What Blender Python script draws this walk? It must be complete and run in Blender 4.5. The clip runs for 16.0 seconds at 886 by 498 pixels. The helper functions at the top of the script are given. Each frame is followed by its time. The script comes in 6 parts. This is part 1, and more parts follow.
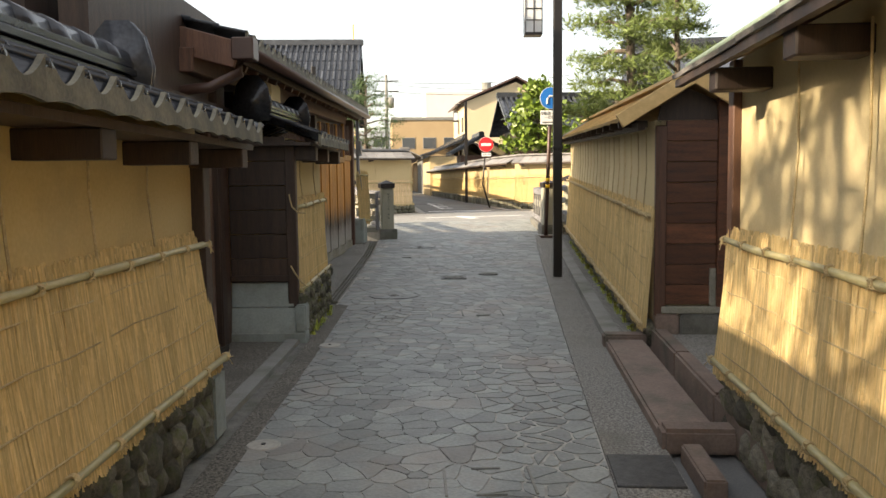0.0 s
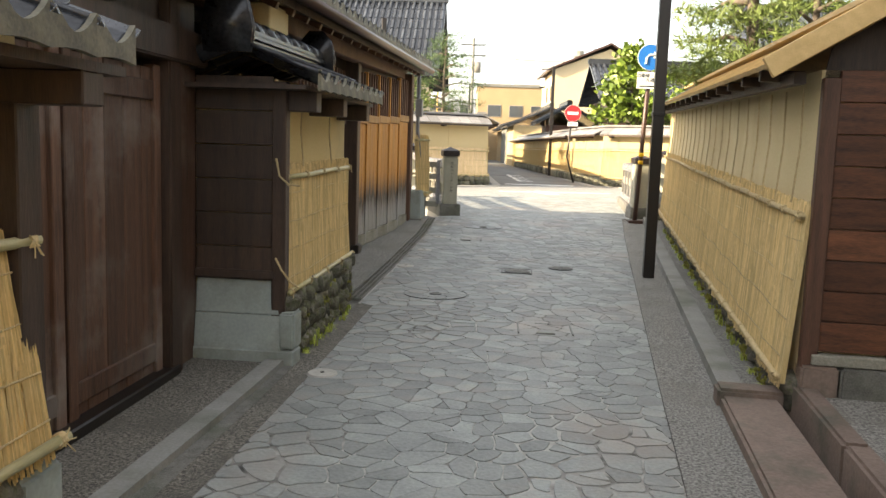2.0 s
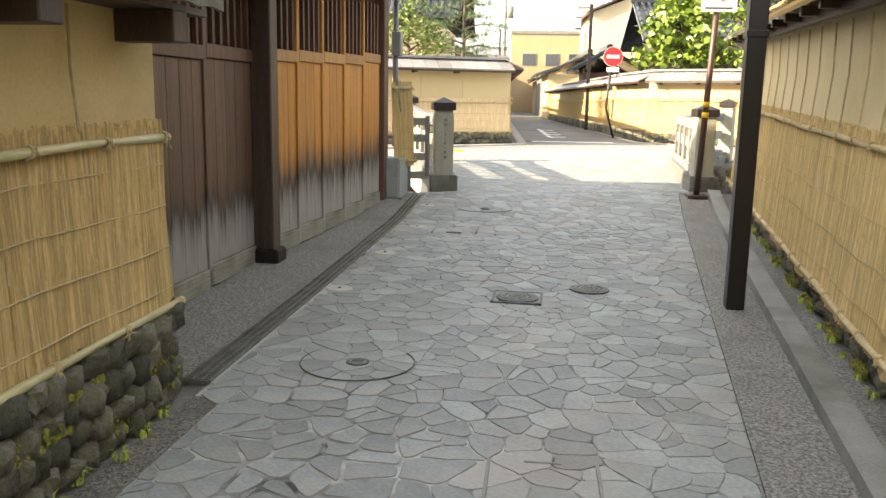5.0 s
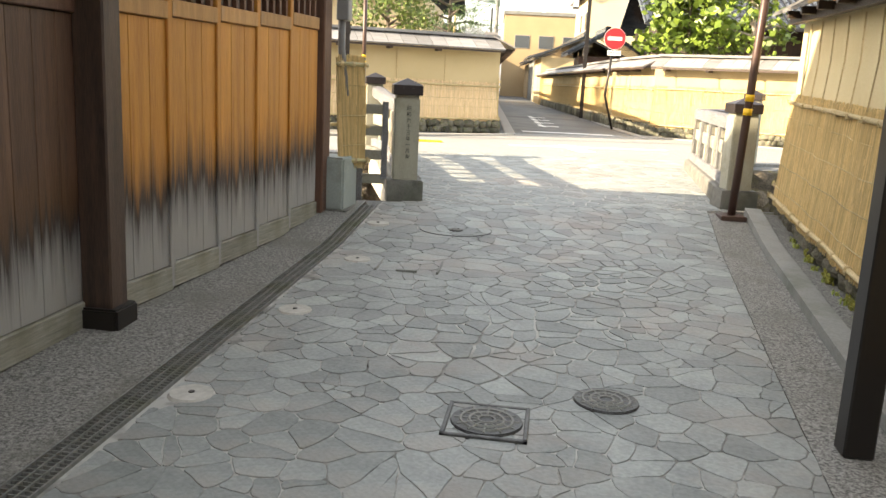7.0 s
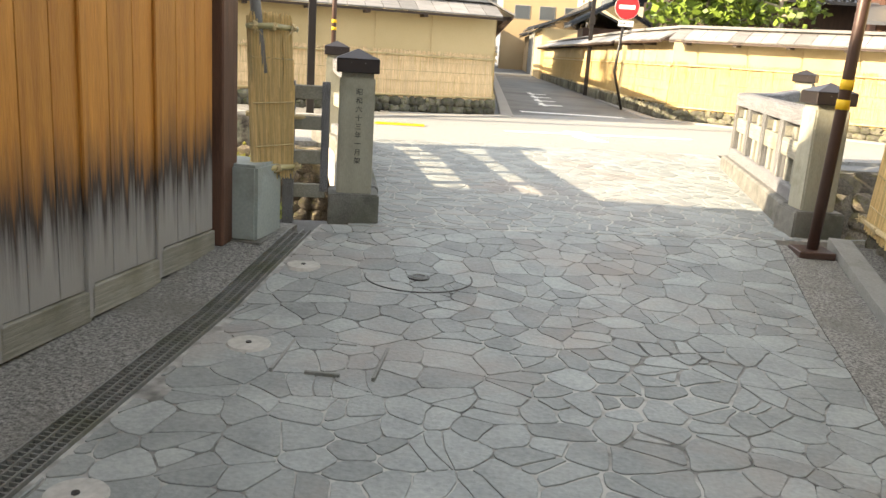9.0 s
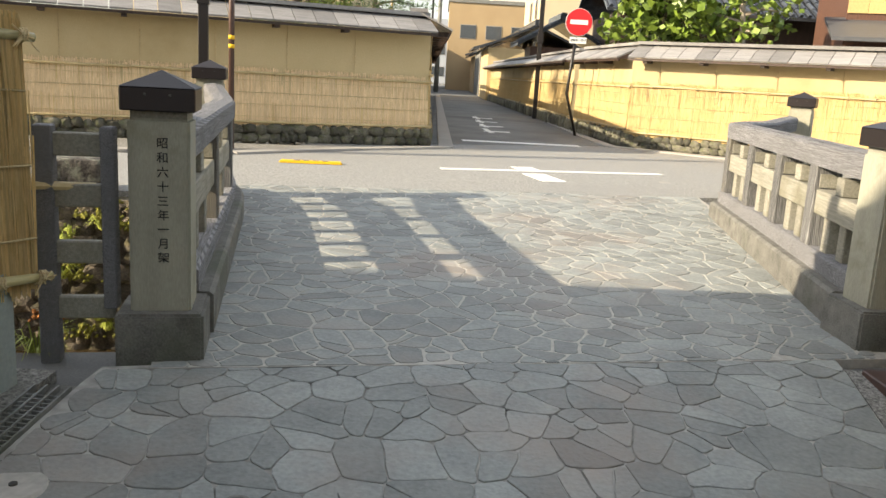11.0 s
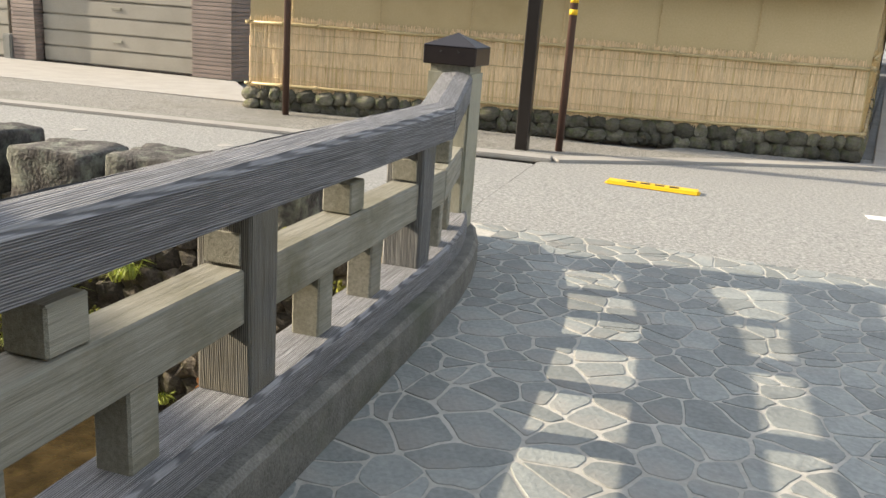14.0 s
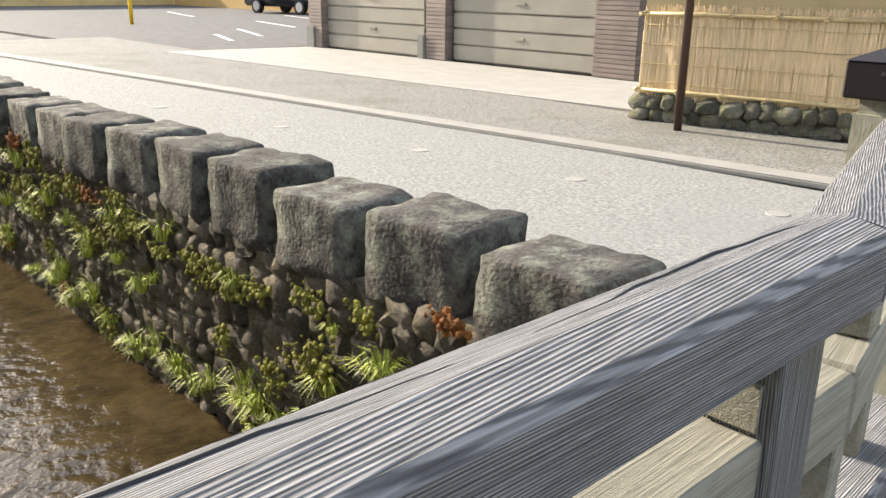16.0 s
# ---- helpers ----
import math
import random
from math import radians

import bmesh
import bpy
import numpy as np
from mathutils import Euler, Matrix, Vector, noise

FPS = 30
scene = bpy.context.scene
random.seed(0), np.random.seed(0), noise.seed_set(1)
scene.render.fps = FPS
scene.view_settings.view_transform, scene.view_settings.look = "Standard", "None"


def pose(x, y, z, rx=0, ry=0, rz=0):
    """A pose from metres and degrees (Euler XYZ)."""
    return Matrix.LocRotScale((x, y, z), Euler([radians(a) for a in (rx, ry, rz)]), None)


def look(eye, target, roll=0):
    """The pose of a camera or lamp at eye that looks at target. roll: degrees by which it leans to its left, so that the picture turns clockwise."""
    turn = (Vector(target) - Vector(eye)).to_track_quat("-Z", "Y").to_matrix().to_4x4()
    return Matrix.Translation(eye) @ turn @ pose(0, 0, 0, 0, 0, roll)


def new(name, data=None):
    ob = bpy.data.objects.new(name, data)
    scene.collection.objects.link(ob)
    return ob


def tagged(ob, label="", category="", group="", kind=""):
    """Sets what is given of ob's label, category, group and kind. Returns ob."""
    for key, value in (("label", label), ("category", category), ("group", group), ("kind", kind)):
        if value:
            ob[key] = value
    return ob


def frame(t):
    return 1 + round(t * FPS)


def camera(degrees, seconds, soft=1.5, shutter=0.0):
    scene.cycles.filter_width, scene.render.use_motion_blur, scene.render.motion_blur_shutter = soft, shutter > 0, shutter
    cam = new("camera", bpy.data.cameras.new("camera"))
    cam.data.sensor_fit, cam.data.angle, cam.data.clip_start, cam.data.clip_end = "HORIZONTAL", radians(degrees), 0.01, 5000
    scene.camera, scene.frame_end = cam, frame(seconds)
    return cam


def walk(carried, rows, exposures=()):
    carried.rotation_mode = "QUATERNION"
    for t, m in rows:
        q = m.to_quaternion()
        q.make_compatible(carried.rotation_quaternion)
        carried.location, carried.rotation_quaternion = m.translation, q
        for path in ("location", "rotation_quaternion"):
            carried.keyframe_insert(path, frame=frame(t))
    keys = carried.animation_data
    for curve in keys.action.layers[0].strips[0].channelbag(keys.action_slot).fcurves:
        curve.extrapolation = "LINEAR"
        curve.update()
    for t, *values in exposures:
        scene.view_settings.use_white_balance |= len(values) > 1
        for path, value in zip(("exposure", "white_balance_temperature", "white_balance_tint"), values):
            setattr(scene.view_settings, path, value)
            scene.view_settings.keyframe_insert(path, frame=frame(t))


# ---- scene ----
cam = camera(56.2, 16.0)
METRES, EYE, TILT, LEAN, TURN = 20.0, 1.5, 0.0, 0.0, 0.0
ROWS = [
    (0.0, 0.0, 0.0, 0.0, -0.05, -4.8, 0.64),
    (0.5, 0.0037, 0.029, 0.0004, 1.38, -3.95, -0.7),
    (1.0, 0.0053, 0.0596, -0.0002, 2.19, -6.67, -1.69),
    (1.5, 0.0089, 0.0902, -0.001, 5.2, -7.08, -1.93),
    (2.0, 0.0124, 0.1233, -0.0007, 5.91, -7.0, -1.86),
    (2.5, 0.0182, 0.1564, -0.002, 5.74, -8.08, -1.29),
    (3.0, 0.0217, 0.189, -0.0007, 5.85, -7.71, -2.0),
    (3.5, 0.0254, 0.2224, -0.0019, 8.09, -8.24, -1.07),
    (4.0, 0.0253, 0.257, -0.0014, 8.28, -9.13, -0.84),
    (6.5, 0.0208, 0.4221, -0.0012, 8.56, -10.97, -2.05),
    (7.0, 0.019, 0.4563, -0.0004, 7.97, -11.5, -2.79),
    (7.5, 0.0176, 0.4896, -0.0006, 8.07, -12.73, -3.42),
    (8.0, 0.0158, 0.5224, 0.0001, 7.87, -13.05, -3.84),
    (10.5, 0.0116, 0.6781, 0.0014, 7.08, -13.88, -2.6),
    (11.0, 0.0147, 0.7097, 0.0021, 4.45, -11.84, -3.22),
    (11.5, 0.0188, 0.7406, 0.0024, 5.03, -11.92, -4.01),
    (12.0, 0.0232, 0.7715, 0.0035, 4.57, -12.3, -4.27),
    (12.5, 0.0244, 0.8035, 0.0034, 5.68, -15.33, -4.15),
    (13.0, 0.0215, 0.833, 0.0042, 12.0, -17.02, -3.66),
    (13.5, 0.0139, 0.8598, 0.0056, 26.55, -16.5, -3.84),
    (14.0, 0.003, 0.8864, 0.0071, 32.84, -15.7, -4.06),
    (14.5, -0.0101, 0.9096, 0.0077, 46.57, -16.0, -2.5),
    (15.0, -0.0254, 0.9318, 0.0089, 52.87, -15.83, -2.86),
    (15.5, -0.0381, 0.9546, 0.0085, 60.32, -15.91, -1.04),
    (16.0, -0.0518, 0.9777, 0.0086, 62.09, -17.8, -0.7),
]
walk(cam, [(t, pose(0, 0, EYE, TILT, LEAN, TURN) @ pose(METRES * x, METRES * y, METRES * z, 90 + pitch, roll, yaw)) for t, x, y, z, yaw, pitch, roll in ROWS], [(0.0, 2.7, 7700, 13), (1.0, 2.9, 7700, 13), (2.0, 3.3, 7800, 12), (2.5, 3.4, 7800, 12), (3.0, 3.25, 7800, 12), (3.5, 3.45, 7800, 12), (4.0, 3.55, 7800, 12), (8.0, 3.4, 7800, 12), (10.5, 2.9, 7400, 11), (11.0, 2.6, 7300, 11), (11.5, 2.45, 7250, 11), (13.0, 2.4, 7150, 11), (14.5, 2.7, 6900, 11), (15.0, 2.8, 6850, 11), (16.0, 2.75, 6700, 11)])

# ---- world, sun, exposure ----
SUN_EL, SUN_AZ = 23.8, 246.7      # elevation; bearing the light comes from, degrees clockwise from +y
world = bpy.data.worlds.new("sky")
scene.world = world
world.use_nodes = True
wn = world.node_tree
bg = wn.nodes["Background"]
sky = wn.nodes.new("ShaderNodeTexSky")
sky.sky_type, sky.sun_disc = "NISHITA", False
sky.sun_elevation, sky.sun_rotation = radians(SUN_EL), radians(SUN_AZ)
sky.air_density, sky.dust_density, sky.ozone_density = 1.0, 1.6, 1.0
haze = wn.nodes.new("ShaderNodeMix")
haze.data_type = "RGBA"
haze.inputs[0].default_value = 0.78                # thin high haze evens out the sky
haze.inputs[7].default_value = (0.95, 1.0, 1.06, 1)
wn.links.new(sky.outputs[0], haze.inputs[6])
wn.links.new(haze.outputs[2], bg.inputs[0])
bg.inputs[1].default_value = 0.14
sun = new("sun", bpy.data.lights.new("sun", "SUN"))
sun.data.energy, sun.data.angle, sun.data.color = 1.6, radians(0.6), (1.0, 0.9, 0.74)
sun_from = Vector((math.sin(radians(SUN_AZ)) * math.cos(radians(SUN_EL)), math.cos(radians(SUN_AZ)) * math.cos(radians(SUN_EL)), math.sin(radians(SUN_EL))))
sun.matrix_world = look(sun_from * 50, (0, 0, 0))

# ---- helpers for building ----
RNG = random.Random(7)
SKEW = 15.3                                    # the bridge and the cross road are turned by this to the left of the street
BR = Matrix.Rotation(radians(SKEW), 4, "Z")
PROFILE = ((-60, -.11), (7.5, -.11), (12.5, 0.0), (15.6, .1), (17.0, .24), (20.3, .29), (23.0, .35), (30.0, .33), (3000, .33))


def ground_z(x, y):
    v = -x * math.sin(radians(SKEW)) + y * math.cos(radians(SKEW))
    for (a, za), (b, zb) in zip(PROFILE, PROFILE[1:]):
        if v <= b:
            return za + (zb - za) * max(0.0, v - a) / (b - a)
    return PROFILE[-1][1]


def cross(u, v, z=None):
    """A place in the bridge's own axes, laid into the world."""
    p = BR @ Vector((u, v, 0))
    return Vector((p.x, p.y, ground_z(p.x, p.y) if z is None else z))


def mesh_of(bm, name, mat, smooth=False):
    me = bpy.data.meshes.new(name)
    bmesh.ops.recalc_face_normals(bm, faces=bm.faces)
    bm.to_mesh(me)
    bm.free()
    if mat:
        me.materials.append(mat)
    if smooth:
        me.shade_smooth()
    return me


def thing(name, loc=(0, 0, 0), turn=0.0, label="", category="", group="", kind=""):
    ob = new(name)
    ob.empty_display_size = 0.1
    ob.matrix_basis = pose(*loc, 0, 0, turn)
    return tagged(ob, label, category, group, kind)


def part(name, bm, material, parent, label="", smooth=False, kind=""):
    ob = new(name, mesh_of(bm, name, material, smooth))
    ob.parent = parent
    return tagged(ob, label, kind=kind)


def solo(name, bm, material, label="", category="", group="", kind="", loc=(0, 0, 0), turn=0.0, smooth=False):
    ob = new(name, mesh_of(bm, name, material, smooth))
    ob.matrix_basis = pose(*loc, 0, 0, turn)
    return tagged(ob, label, category, group, kind)


def box(x0, x1, y0, y1, z0, z1, bevel=0.0, bm=None, m=None):
    own = bmesh.new()
    vs = bmesh.ops.create_cube(own, size=1.0)["verts"]
    for v in vs:
        v.co = Vector((x0 if v.co.x < 0 else x1, y0 if v.co.y < 0 else y1, z0 if v.co.z < 0 else z1))
    if bevel:
        bmesh.ops.bevel(own, geom=own.edges[:], offset=bevel, segments=1 if bevel < 0.012 else 2, affect="EDGES", clamp_overlap=True)
    if m is not None:
        own.transform(m)
    if bm is None:
        return own
    return join(bm, own)


def join(bm, other):
    me = bpy.data.meshes.new("tmp")
    other.to_mesh(me)
    other.free()
    bm.from_mesh(me)
    bpy.data.meshes.remove(me)
    return bm


def tube(points, radius, sides=8, bm=None, taper=None, caps=True):
    """A round bar along points; taper: a radius for each point."""
    own = bmesh.new() if bm is None else bm
    rings = []
    pts = [Vector(p) for p in points]
    for i, p in enumerate(pts):
        d = (pts[min(i + 1, len(pts) - 1)] - pts[max(i - 1, 0)]).normalized()
        side = d.cross(Vector((0, 0, 1)) if abs(d.z) < 0.95 else Vector((1, 0, 0))).normalized()
        up = side.cross(d)
        r = taper[i] if taper else radius
        rings.append([own.verts.new(p + (side * math.cos(a) + up * math.sin(a)) * r) for a in (2 * math.pi * k / sides for k in range(sides))])
    for a, b in zip(rings, rings[1:]):
        for k in range(sides):
            own.faces.new((a[k], a[(k + 1) % sides], b[(k + 1) % sides], b[k]))
    if caps:
        own.faces.new(rings[0][::-1])
        own.faces.new(rings[-1])
    return own


def prism(profile, length, axis="y", bm=None, m=None):
    """An outline drawn in (a, z) and drawn out along an axis: y (a is x) or x (a is y), from 0 to length."""
    own = bmesh.new()
    ends = []
    for d in (0.0, length):
        ends.append([own.verts.new((a, d, z) if axis == "y" else (d, a, z)) for a, z in profile])
    n = len(profile)
    own.faces.new(ends[0])
    own.faces.new(ends[1][::-1])
    for k in range(n):
        own.faces.new((ends[0][k], ends[0][(k + 1) % n], ends[1][(k + 1) % n], ends[1][k]))
    if m is not None:
        own.transform(m)
    return own if bm is None else join(bm, own)


def beam(p, q, w, h, bm=None, bevel=0.0, up=(0, 0, 1)):
    """A squared bar from p to q: w across, h high."""
    p, q = Vector(p), Vector(q)
    d = (q - p)
    y = d.normalized()
    x = y.cross(Vector(up)).normalized()
    z = x.cross(y)
    m = Matrix((x, y, z)).transposed().to_4x4()
    m.translation = p
    return box(-w / 2, w / 2, 0, d.length, -h / 2, h / 2, bevel, bm, m)


# ---- materials ----
def stuff_mat(name, dark, light, scale=4.0, rough=0.8, bump=0.3, fine=40.0, stretch=(1, 1, 1), metal=0.0, spread=0.12, spec=0.5, stain=None, stain_scale=0.7, island=False, coords="Object", ramp=(0.3, 0.7), depth=0.012):
    """A surface of two tones with broad patches, fine grain and relief; every object, or every island, differs a little in tone."""
    mat = bpy.data.materials.new(name)
    mat.use_nodes = True
    nt = mat.node_tree
    n, l = nt.nodes, nt.links
    b = n["Principled BSDF"]
    tc = n.new("ShaderNodeTexCoord")
    mp = n.new("ShaderNodeMapping")
    mp.inputs["Scale"].default_value = stretch
    l.new(tc.outputs[coords], mp.inputs[0])
    big = n.new("ShaderNodeTexNoise")
    big.inputs["Scale"].default_value, big.inputs["Detail"].default_value = scale, 5
    l.new(mp.outputs[0], big.inputs[0])
    small = n.new("ShaderNodeTexNoise")
    small.inputs["Scale"].default_value, small.inputs["Detail"].default_value = fine, 4
    l.new(mp.outputs[0], small.inputs[0])
    mixf = n.new("ShaderNodeMix")
    mixf.inputs[0].default_value = 0.45
    l.new(big.outputs[0], mixf.inputs[2])
    l.new(small.outputs[0], mixf.inputs[3])
    cr = n.new("ShaderNodeValToRGB")
    cr.color_ramp.elements[0].position, cr.color_ramp.elements[1].position = ramp
    cr.color_ramp.elements[0].color, cr.color_ramp.elements[1].color = (*dark, 1), (*light, 1)
    l.new(mixf.outputs[0], cr.inputs[0])
    col = cr.outputs[0]
    if stain:
        st = n.new("ShaderNodeTexNoise")
        st.inputs["Scale"].default_value, st.inputs["Detail"].default_value, st.inputs["Roughness"].default_value = stain_scale, 6, 0.65
        l.new(tc.outputs[coords], st.inputs[0])
        sr = n.new("ShaderNodeValToRGB")
        sr.color_ramp.elements[0].position, sr.color_ramp.elements[1].position = 0.5, 0.72
        l.new(st.outputs[0], sr.inputs[0])
        mx = n.new("ShaderNodeMix")
        mx.data_type = "RGBA"
        l.new(sr.outputs[0], mx.inputs[0])
        l.new(col, mx.inputs[6])
        mx.inputs[7].default_value = (*stain, 1)
        col = mx.outputs[2]
    if spread:
        src = n.new("ShaderNodeNewGeometry").outputs["Random Per Island"] if island else n.new("ShaderNodeObjectInfo").outputs["Random"]
        mr = n.new("ShaderNodeMapRange")
        mr.inputs[3].default_value, mr.inputs[4].default_value = 1 - spread * 1.6, 1 + spread
        l.new(src, mr.inputs[0])
        hs = n.new("ShaderNodeHueSaturation")
        l.new(mr.outputs[0], hs.inputs["Value"])
        l.new(col, hs.inputs["Color"])
        col = hs.outputs[0]
    l.new(col, b.inputs["Base Color"])
    b.inputs["Roughness"].default_value, b.inputs["Metallic"].default_value = rough, metal
    b.inputs["Specular IOR Level"].default_value = spec
    if bump:
        bp = n.new("ShaderNodeBump")
        bp.inputs["Strength"].default_value, bp.inputs["Distance"].default_value = bump, depth
        l.new(mixf.outputs[0], bp.inputs["Height"])
        l.new(bp.outputs[0], b.inputs["Normal"])
    return mat


def plain(name, color, rough=0.6, metal=0.0, spec=0.5):
    return stuff_mat(name, tuple(c * 0.88 for c in color), tuple(min(1, c * 1.08) for c in color), 6, rough, 0.06, 70, metal=metal, spread=0.0, spec=spec)


STONE = stuff_mat("paving_stone", (.17, .185, .18), (.33, .35, .33), 3.5, .62, .8, 45, spread=.15, coords="Object", stain=(.29, .25, .215), stain_scale=.8)
STONE_FAR = stuff_mat("paving_stone_far", (.17, .185, .18), (.33, .35, .33), 3.5, .62, .8, 45, spread=.15, island=True, stain=(.29, .25, .215), stain_scale=.8)
GROUT = stuff_mat("paving_joint", (.045, .045, .04), (.40, .39, .36), 1.1, .9, .4, 9, spread=0, ramp=(.36, .56))
GROUT_PALE = stuff_mat("pale_mortar", (.30, .29, .26), (.54, .52, .47), .9, .9, .4, 30, spread=0)
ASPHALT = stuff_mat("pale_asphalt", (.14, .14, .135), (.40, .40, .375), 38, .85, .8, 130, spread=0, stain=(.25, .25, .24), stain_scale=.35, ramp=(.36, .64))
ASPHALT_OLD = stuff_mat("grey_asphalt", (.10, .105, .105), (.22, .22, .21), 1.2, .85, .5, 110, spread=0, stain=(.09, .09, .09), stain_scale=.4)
GRAVEL_CON = stuff_mat("washed_gravel_concrete", (.08, .078, .07), (.34, .33, .30), 55, .85, .8, 140, spread=.06, stain=(.15, .145, .12), stain_scale=1.1, ramp=(.40, .60))
CONCRETE = stuff_mat("concrete", (.17, .17, .155), (.30, .30, .28), 2.2, .85, .35, 60, spread=.08, stain=(.12, .13, .1), stain_scale=1.3)
CONCRETE_D = stuff_mat("dark_wet_concrete", (.06, .058, .05), (.23, .225, .20), 9, .75, .7, 110, spread=.08, stain=(.07, .08, .05), stain_scale=1.3)
DARK_ASPHALT = stuff_mat("dark_asphalt", (.055, .055, .056), (.13, .13, .13), 3, .85, .5, 110, spread=0)
GRAVEL_D = stuff_mat("dark_washed_gravel", (.045, .042, .036), (.27, .25, .21), 60, .85, .9, 150, spread=.04, stain=(.09, .085, .07), stain_scale=1.3, ramp=(.42, .62))
PALE_PAVE = stuff_mat("pale_apron", (.29, .275, .25), (.40, .385, .355), 3, .8, .2, 60, spread=.05)
RED_STONE = stuff_mat("red_brown_stone", (.14, .10, .08), (.28, .21, .17), 2.5, .75, .5, 45, spread=.1, stain=(.08, .085, .06), stain_scale=1.6)
GREEN_STONE = stuff_mat("grey_green_stone", (.25, .29, .27), (.37, .41, .385), 2, .7, .2, 50, spread=.06, stain=(.15, .16, .12), stain_scale=1.2)
RUBBLE = stuff_mat("mossy_rubble", (.06, .058, .045), (.27, .25, .19), 7, .9, .9, 40, spread=.35, stain=(.10, .125, .03), stain_scale=2.2, depth=.03)
RUBBLE_D = stuff_mat("dark_canal_stone", (.06, .05, .038), (.33, .275, .205), 12, .85, 1.0, 60, spread=.35, stain=(.12, .11, .025), stain_scale=1.5, depth=.04)
MERLON_M = stuff_mat("lichen_stone", (.022, .02, .018), (.13, .12, .108), 7, .95, 1.0, 42, spread=.2, stain=(.25, .27, .215), stain_scale=6.0, depth=.03, ramp=(.36, .66))
CLAY = stuff_mat("ochre_clay_wall", (.56, .41, .17), (.69, .53, .26), 1.0, .9, .12, 50, spread=.03, stain=(.42, .33, .17), stain_scale=.8)
CLAY_PALE = stuff_mat("pale_clay_wall", (.60, .49, .27), (.72, .61, .37), 1.0, .9, .12, 50, spread=.03, stain=(.55, .44, .24), stain_scale=.8)
STRAW = stuff_mat("rice_straw", (.60, .44, .19), (.84, .67, .37), 14, .75, .3, 60, stretch=(4, 4, .6), spread=.17, island=True)
STRAW_BACK = stuff_mat("straw_mat", (.48, .34, .14), (.74, .58, .30), 12, .85, .5, 60, stretch=(6, 6, .5), spread=.05)
STRAW_PALE = stuff_mat("pale_reed", (.64, .46, .25), (.86, .67, .42), 14, .8, .3, 60, stretch=(4, 4, .6), spread=.1, island=True)
STRAW_GOLD = stuff_mat("golden_reed", (.46, .31, .12), (.64, .47, .22), 14, .8, .3, 60, stretch=(4, 4, .6), spread=.1, island=True)
ROPE = stuff_mat("straw_rope", (.42, .32, .16), (.66, .53, .31), 30, .85, .5, 120, spread=.15)
BAMBOO = stuff_mat("green_bamboo", (.30, .27, .12), (.52, .45, .24), 5, .4, .1, 40, spread=.15, stretch=(3, .4, 3))
BAMBOO_DRY = stuff_mat("dry_bamboo", (.40, .31, .15), (.60, .48, .26), 5, .45, .1, 40, spread=.15)
DARK_WOOD = stuff_mat("dark_stained_wood", (.016, .010, .007), (.078, .046, .032), 3, .55, .3, 30, stretch=(6, 6, .5), spread=.2)
BROWN_WOOD = stuff_mat("brown_stained_wood", (.05, .024, .015), (.19, .09, .055), 3, .55, .3, 30, stretch=(8, 8, .6), spread=.2)
RED_WOOD = stuff_mat("red_brown_board", (.03, .012, .007), (.20, .075, .034), 3, .5, .3, 26, stretch=(1, 6, 8), spread=.25)
FRESH_WOOD = stuff_mat("fresh_cedar", (.50, .33, .13), (.68, .48, .22), 4, .6, .2, 30, stretch=(5, .6, 5), spread=.08)
GREY_WOOD = stuff_mat("weathered_grey_timber", (.12, .12, .126), (.38, .38, .39), 1.0, .85, 1.0, 2.3, stretch=(150, 2.6, 150), spread=.08, ramp=(.34, .62), stain=(.22, .22, .22), stain_scale=4.0, depth=.004)
GREY_WOOD_UP = stuff_mat("weathered_grey_upright", (.075, .075, .075), (.30, .30, .29), 1.0, .85, 1.0, 2.3, stretch=(150, 150, 2.6), spread=.08, depth=.004, ramp=(.34, .62), stain=(.22, .2, .15), stain_scale=1.5)
PALE_WOOD = stuff_mat("weathered_pale_timber", (.17, .165, .13), (.37, .355, .295), 2, .75, .4, 8, stretch=(34, 1.0, 34), spread=.1, stain=(.14, .13, .08), stain_scale=2)


def grain_lines(mat, stretch, scale=105.0):
    """Raised and sunken year rings along a weathered timber."""
    n, l = mat.node_tree.nodes, mat.node_tree.links
    b = n["Principled BSDF"]
    mp = n.new("ShaderNodeMapping")
    mp.inputs["Scale"].default_value = stretch
    l.new(n.new("ShaderNodeTexCoord").outputs["Object"], mp.inputs[0])
    wv = n.new("ShaderNodeTexWave")
    wv.bands_direction = "DIAGONAL"
    for key, val in (("Scale", scale), ("Distortion", 7.0), ("Detail", 3.0), ("Detail Scale", .35), ("Detail Roughness", .6)):
        wv.inputs[key].default_value = val
    l.new(mp.outputs[0], wv.inputs[0])
    cr = n.new("ShaderNodeValToRGB")
    cr.color_ramp.elements[0].position, cr.color_ramp.elements[0].color = .12, (.42, .42, .43, 1)
    cr.color_ramp.elements[1].position, cr.color_ramp.elements[1].color = .55, (1, 1, 1, 1)
    l.new(wv.outputs[1], cr.inputs[0])
    mx = n.new("ShaderNodeMix")
    mx.data_type, mx.blend_type = "RGBA", "MULTIPLY"
    mx.inputs[0].default_value = 1.0
    l.new(b.inputs["Base Color"].links[0].from_socket, mx.inputs[6])
    l.new(cr.outputs[0], mx.inputs[7])
    l.new(mx.outputs[2], b.inputs["Base Color"])
    bp = n.new("ShaderNodeBump")
    bp.inputs["Strength"].default_value, bp.inputs["Distance"].default_value = .8, .003
    l.new(wv.outputs[1], bp.inputs["Height"])
    l.new(b.inputs["Normal"].links[0].from_socket, bp.inputs["Normal"])
    l.new(bp.outputs[0], b.inputs["Normal"])


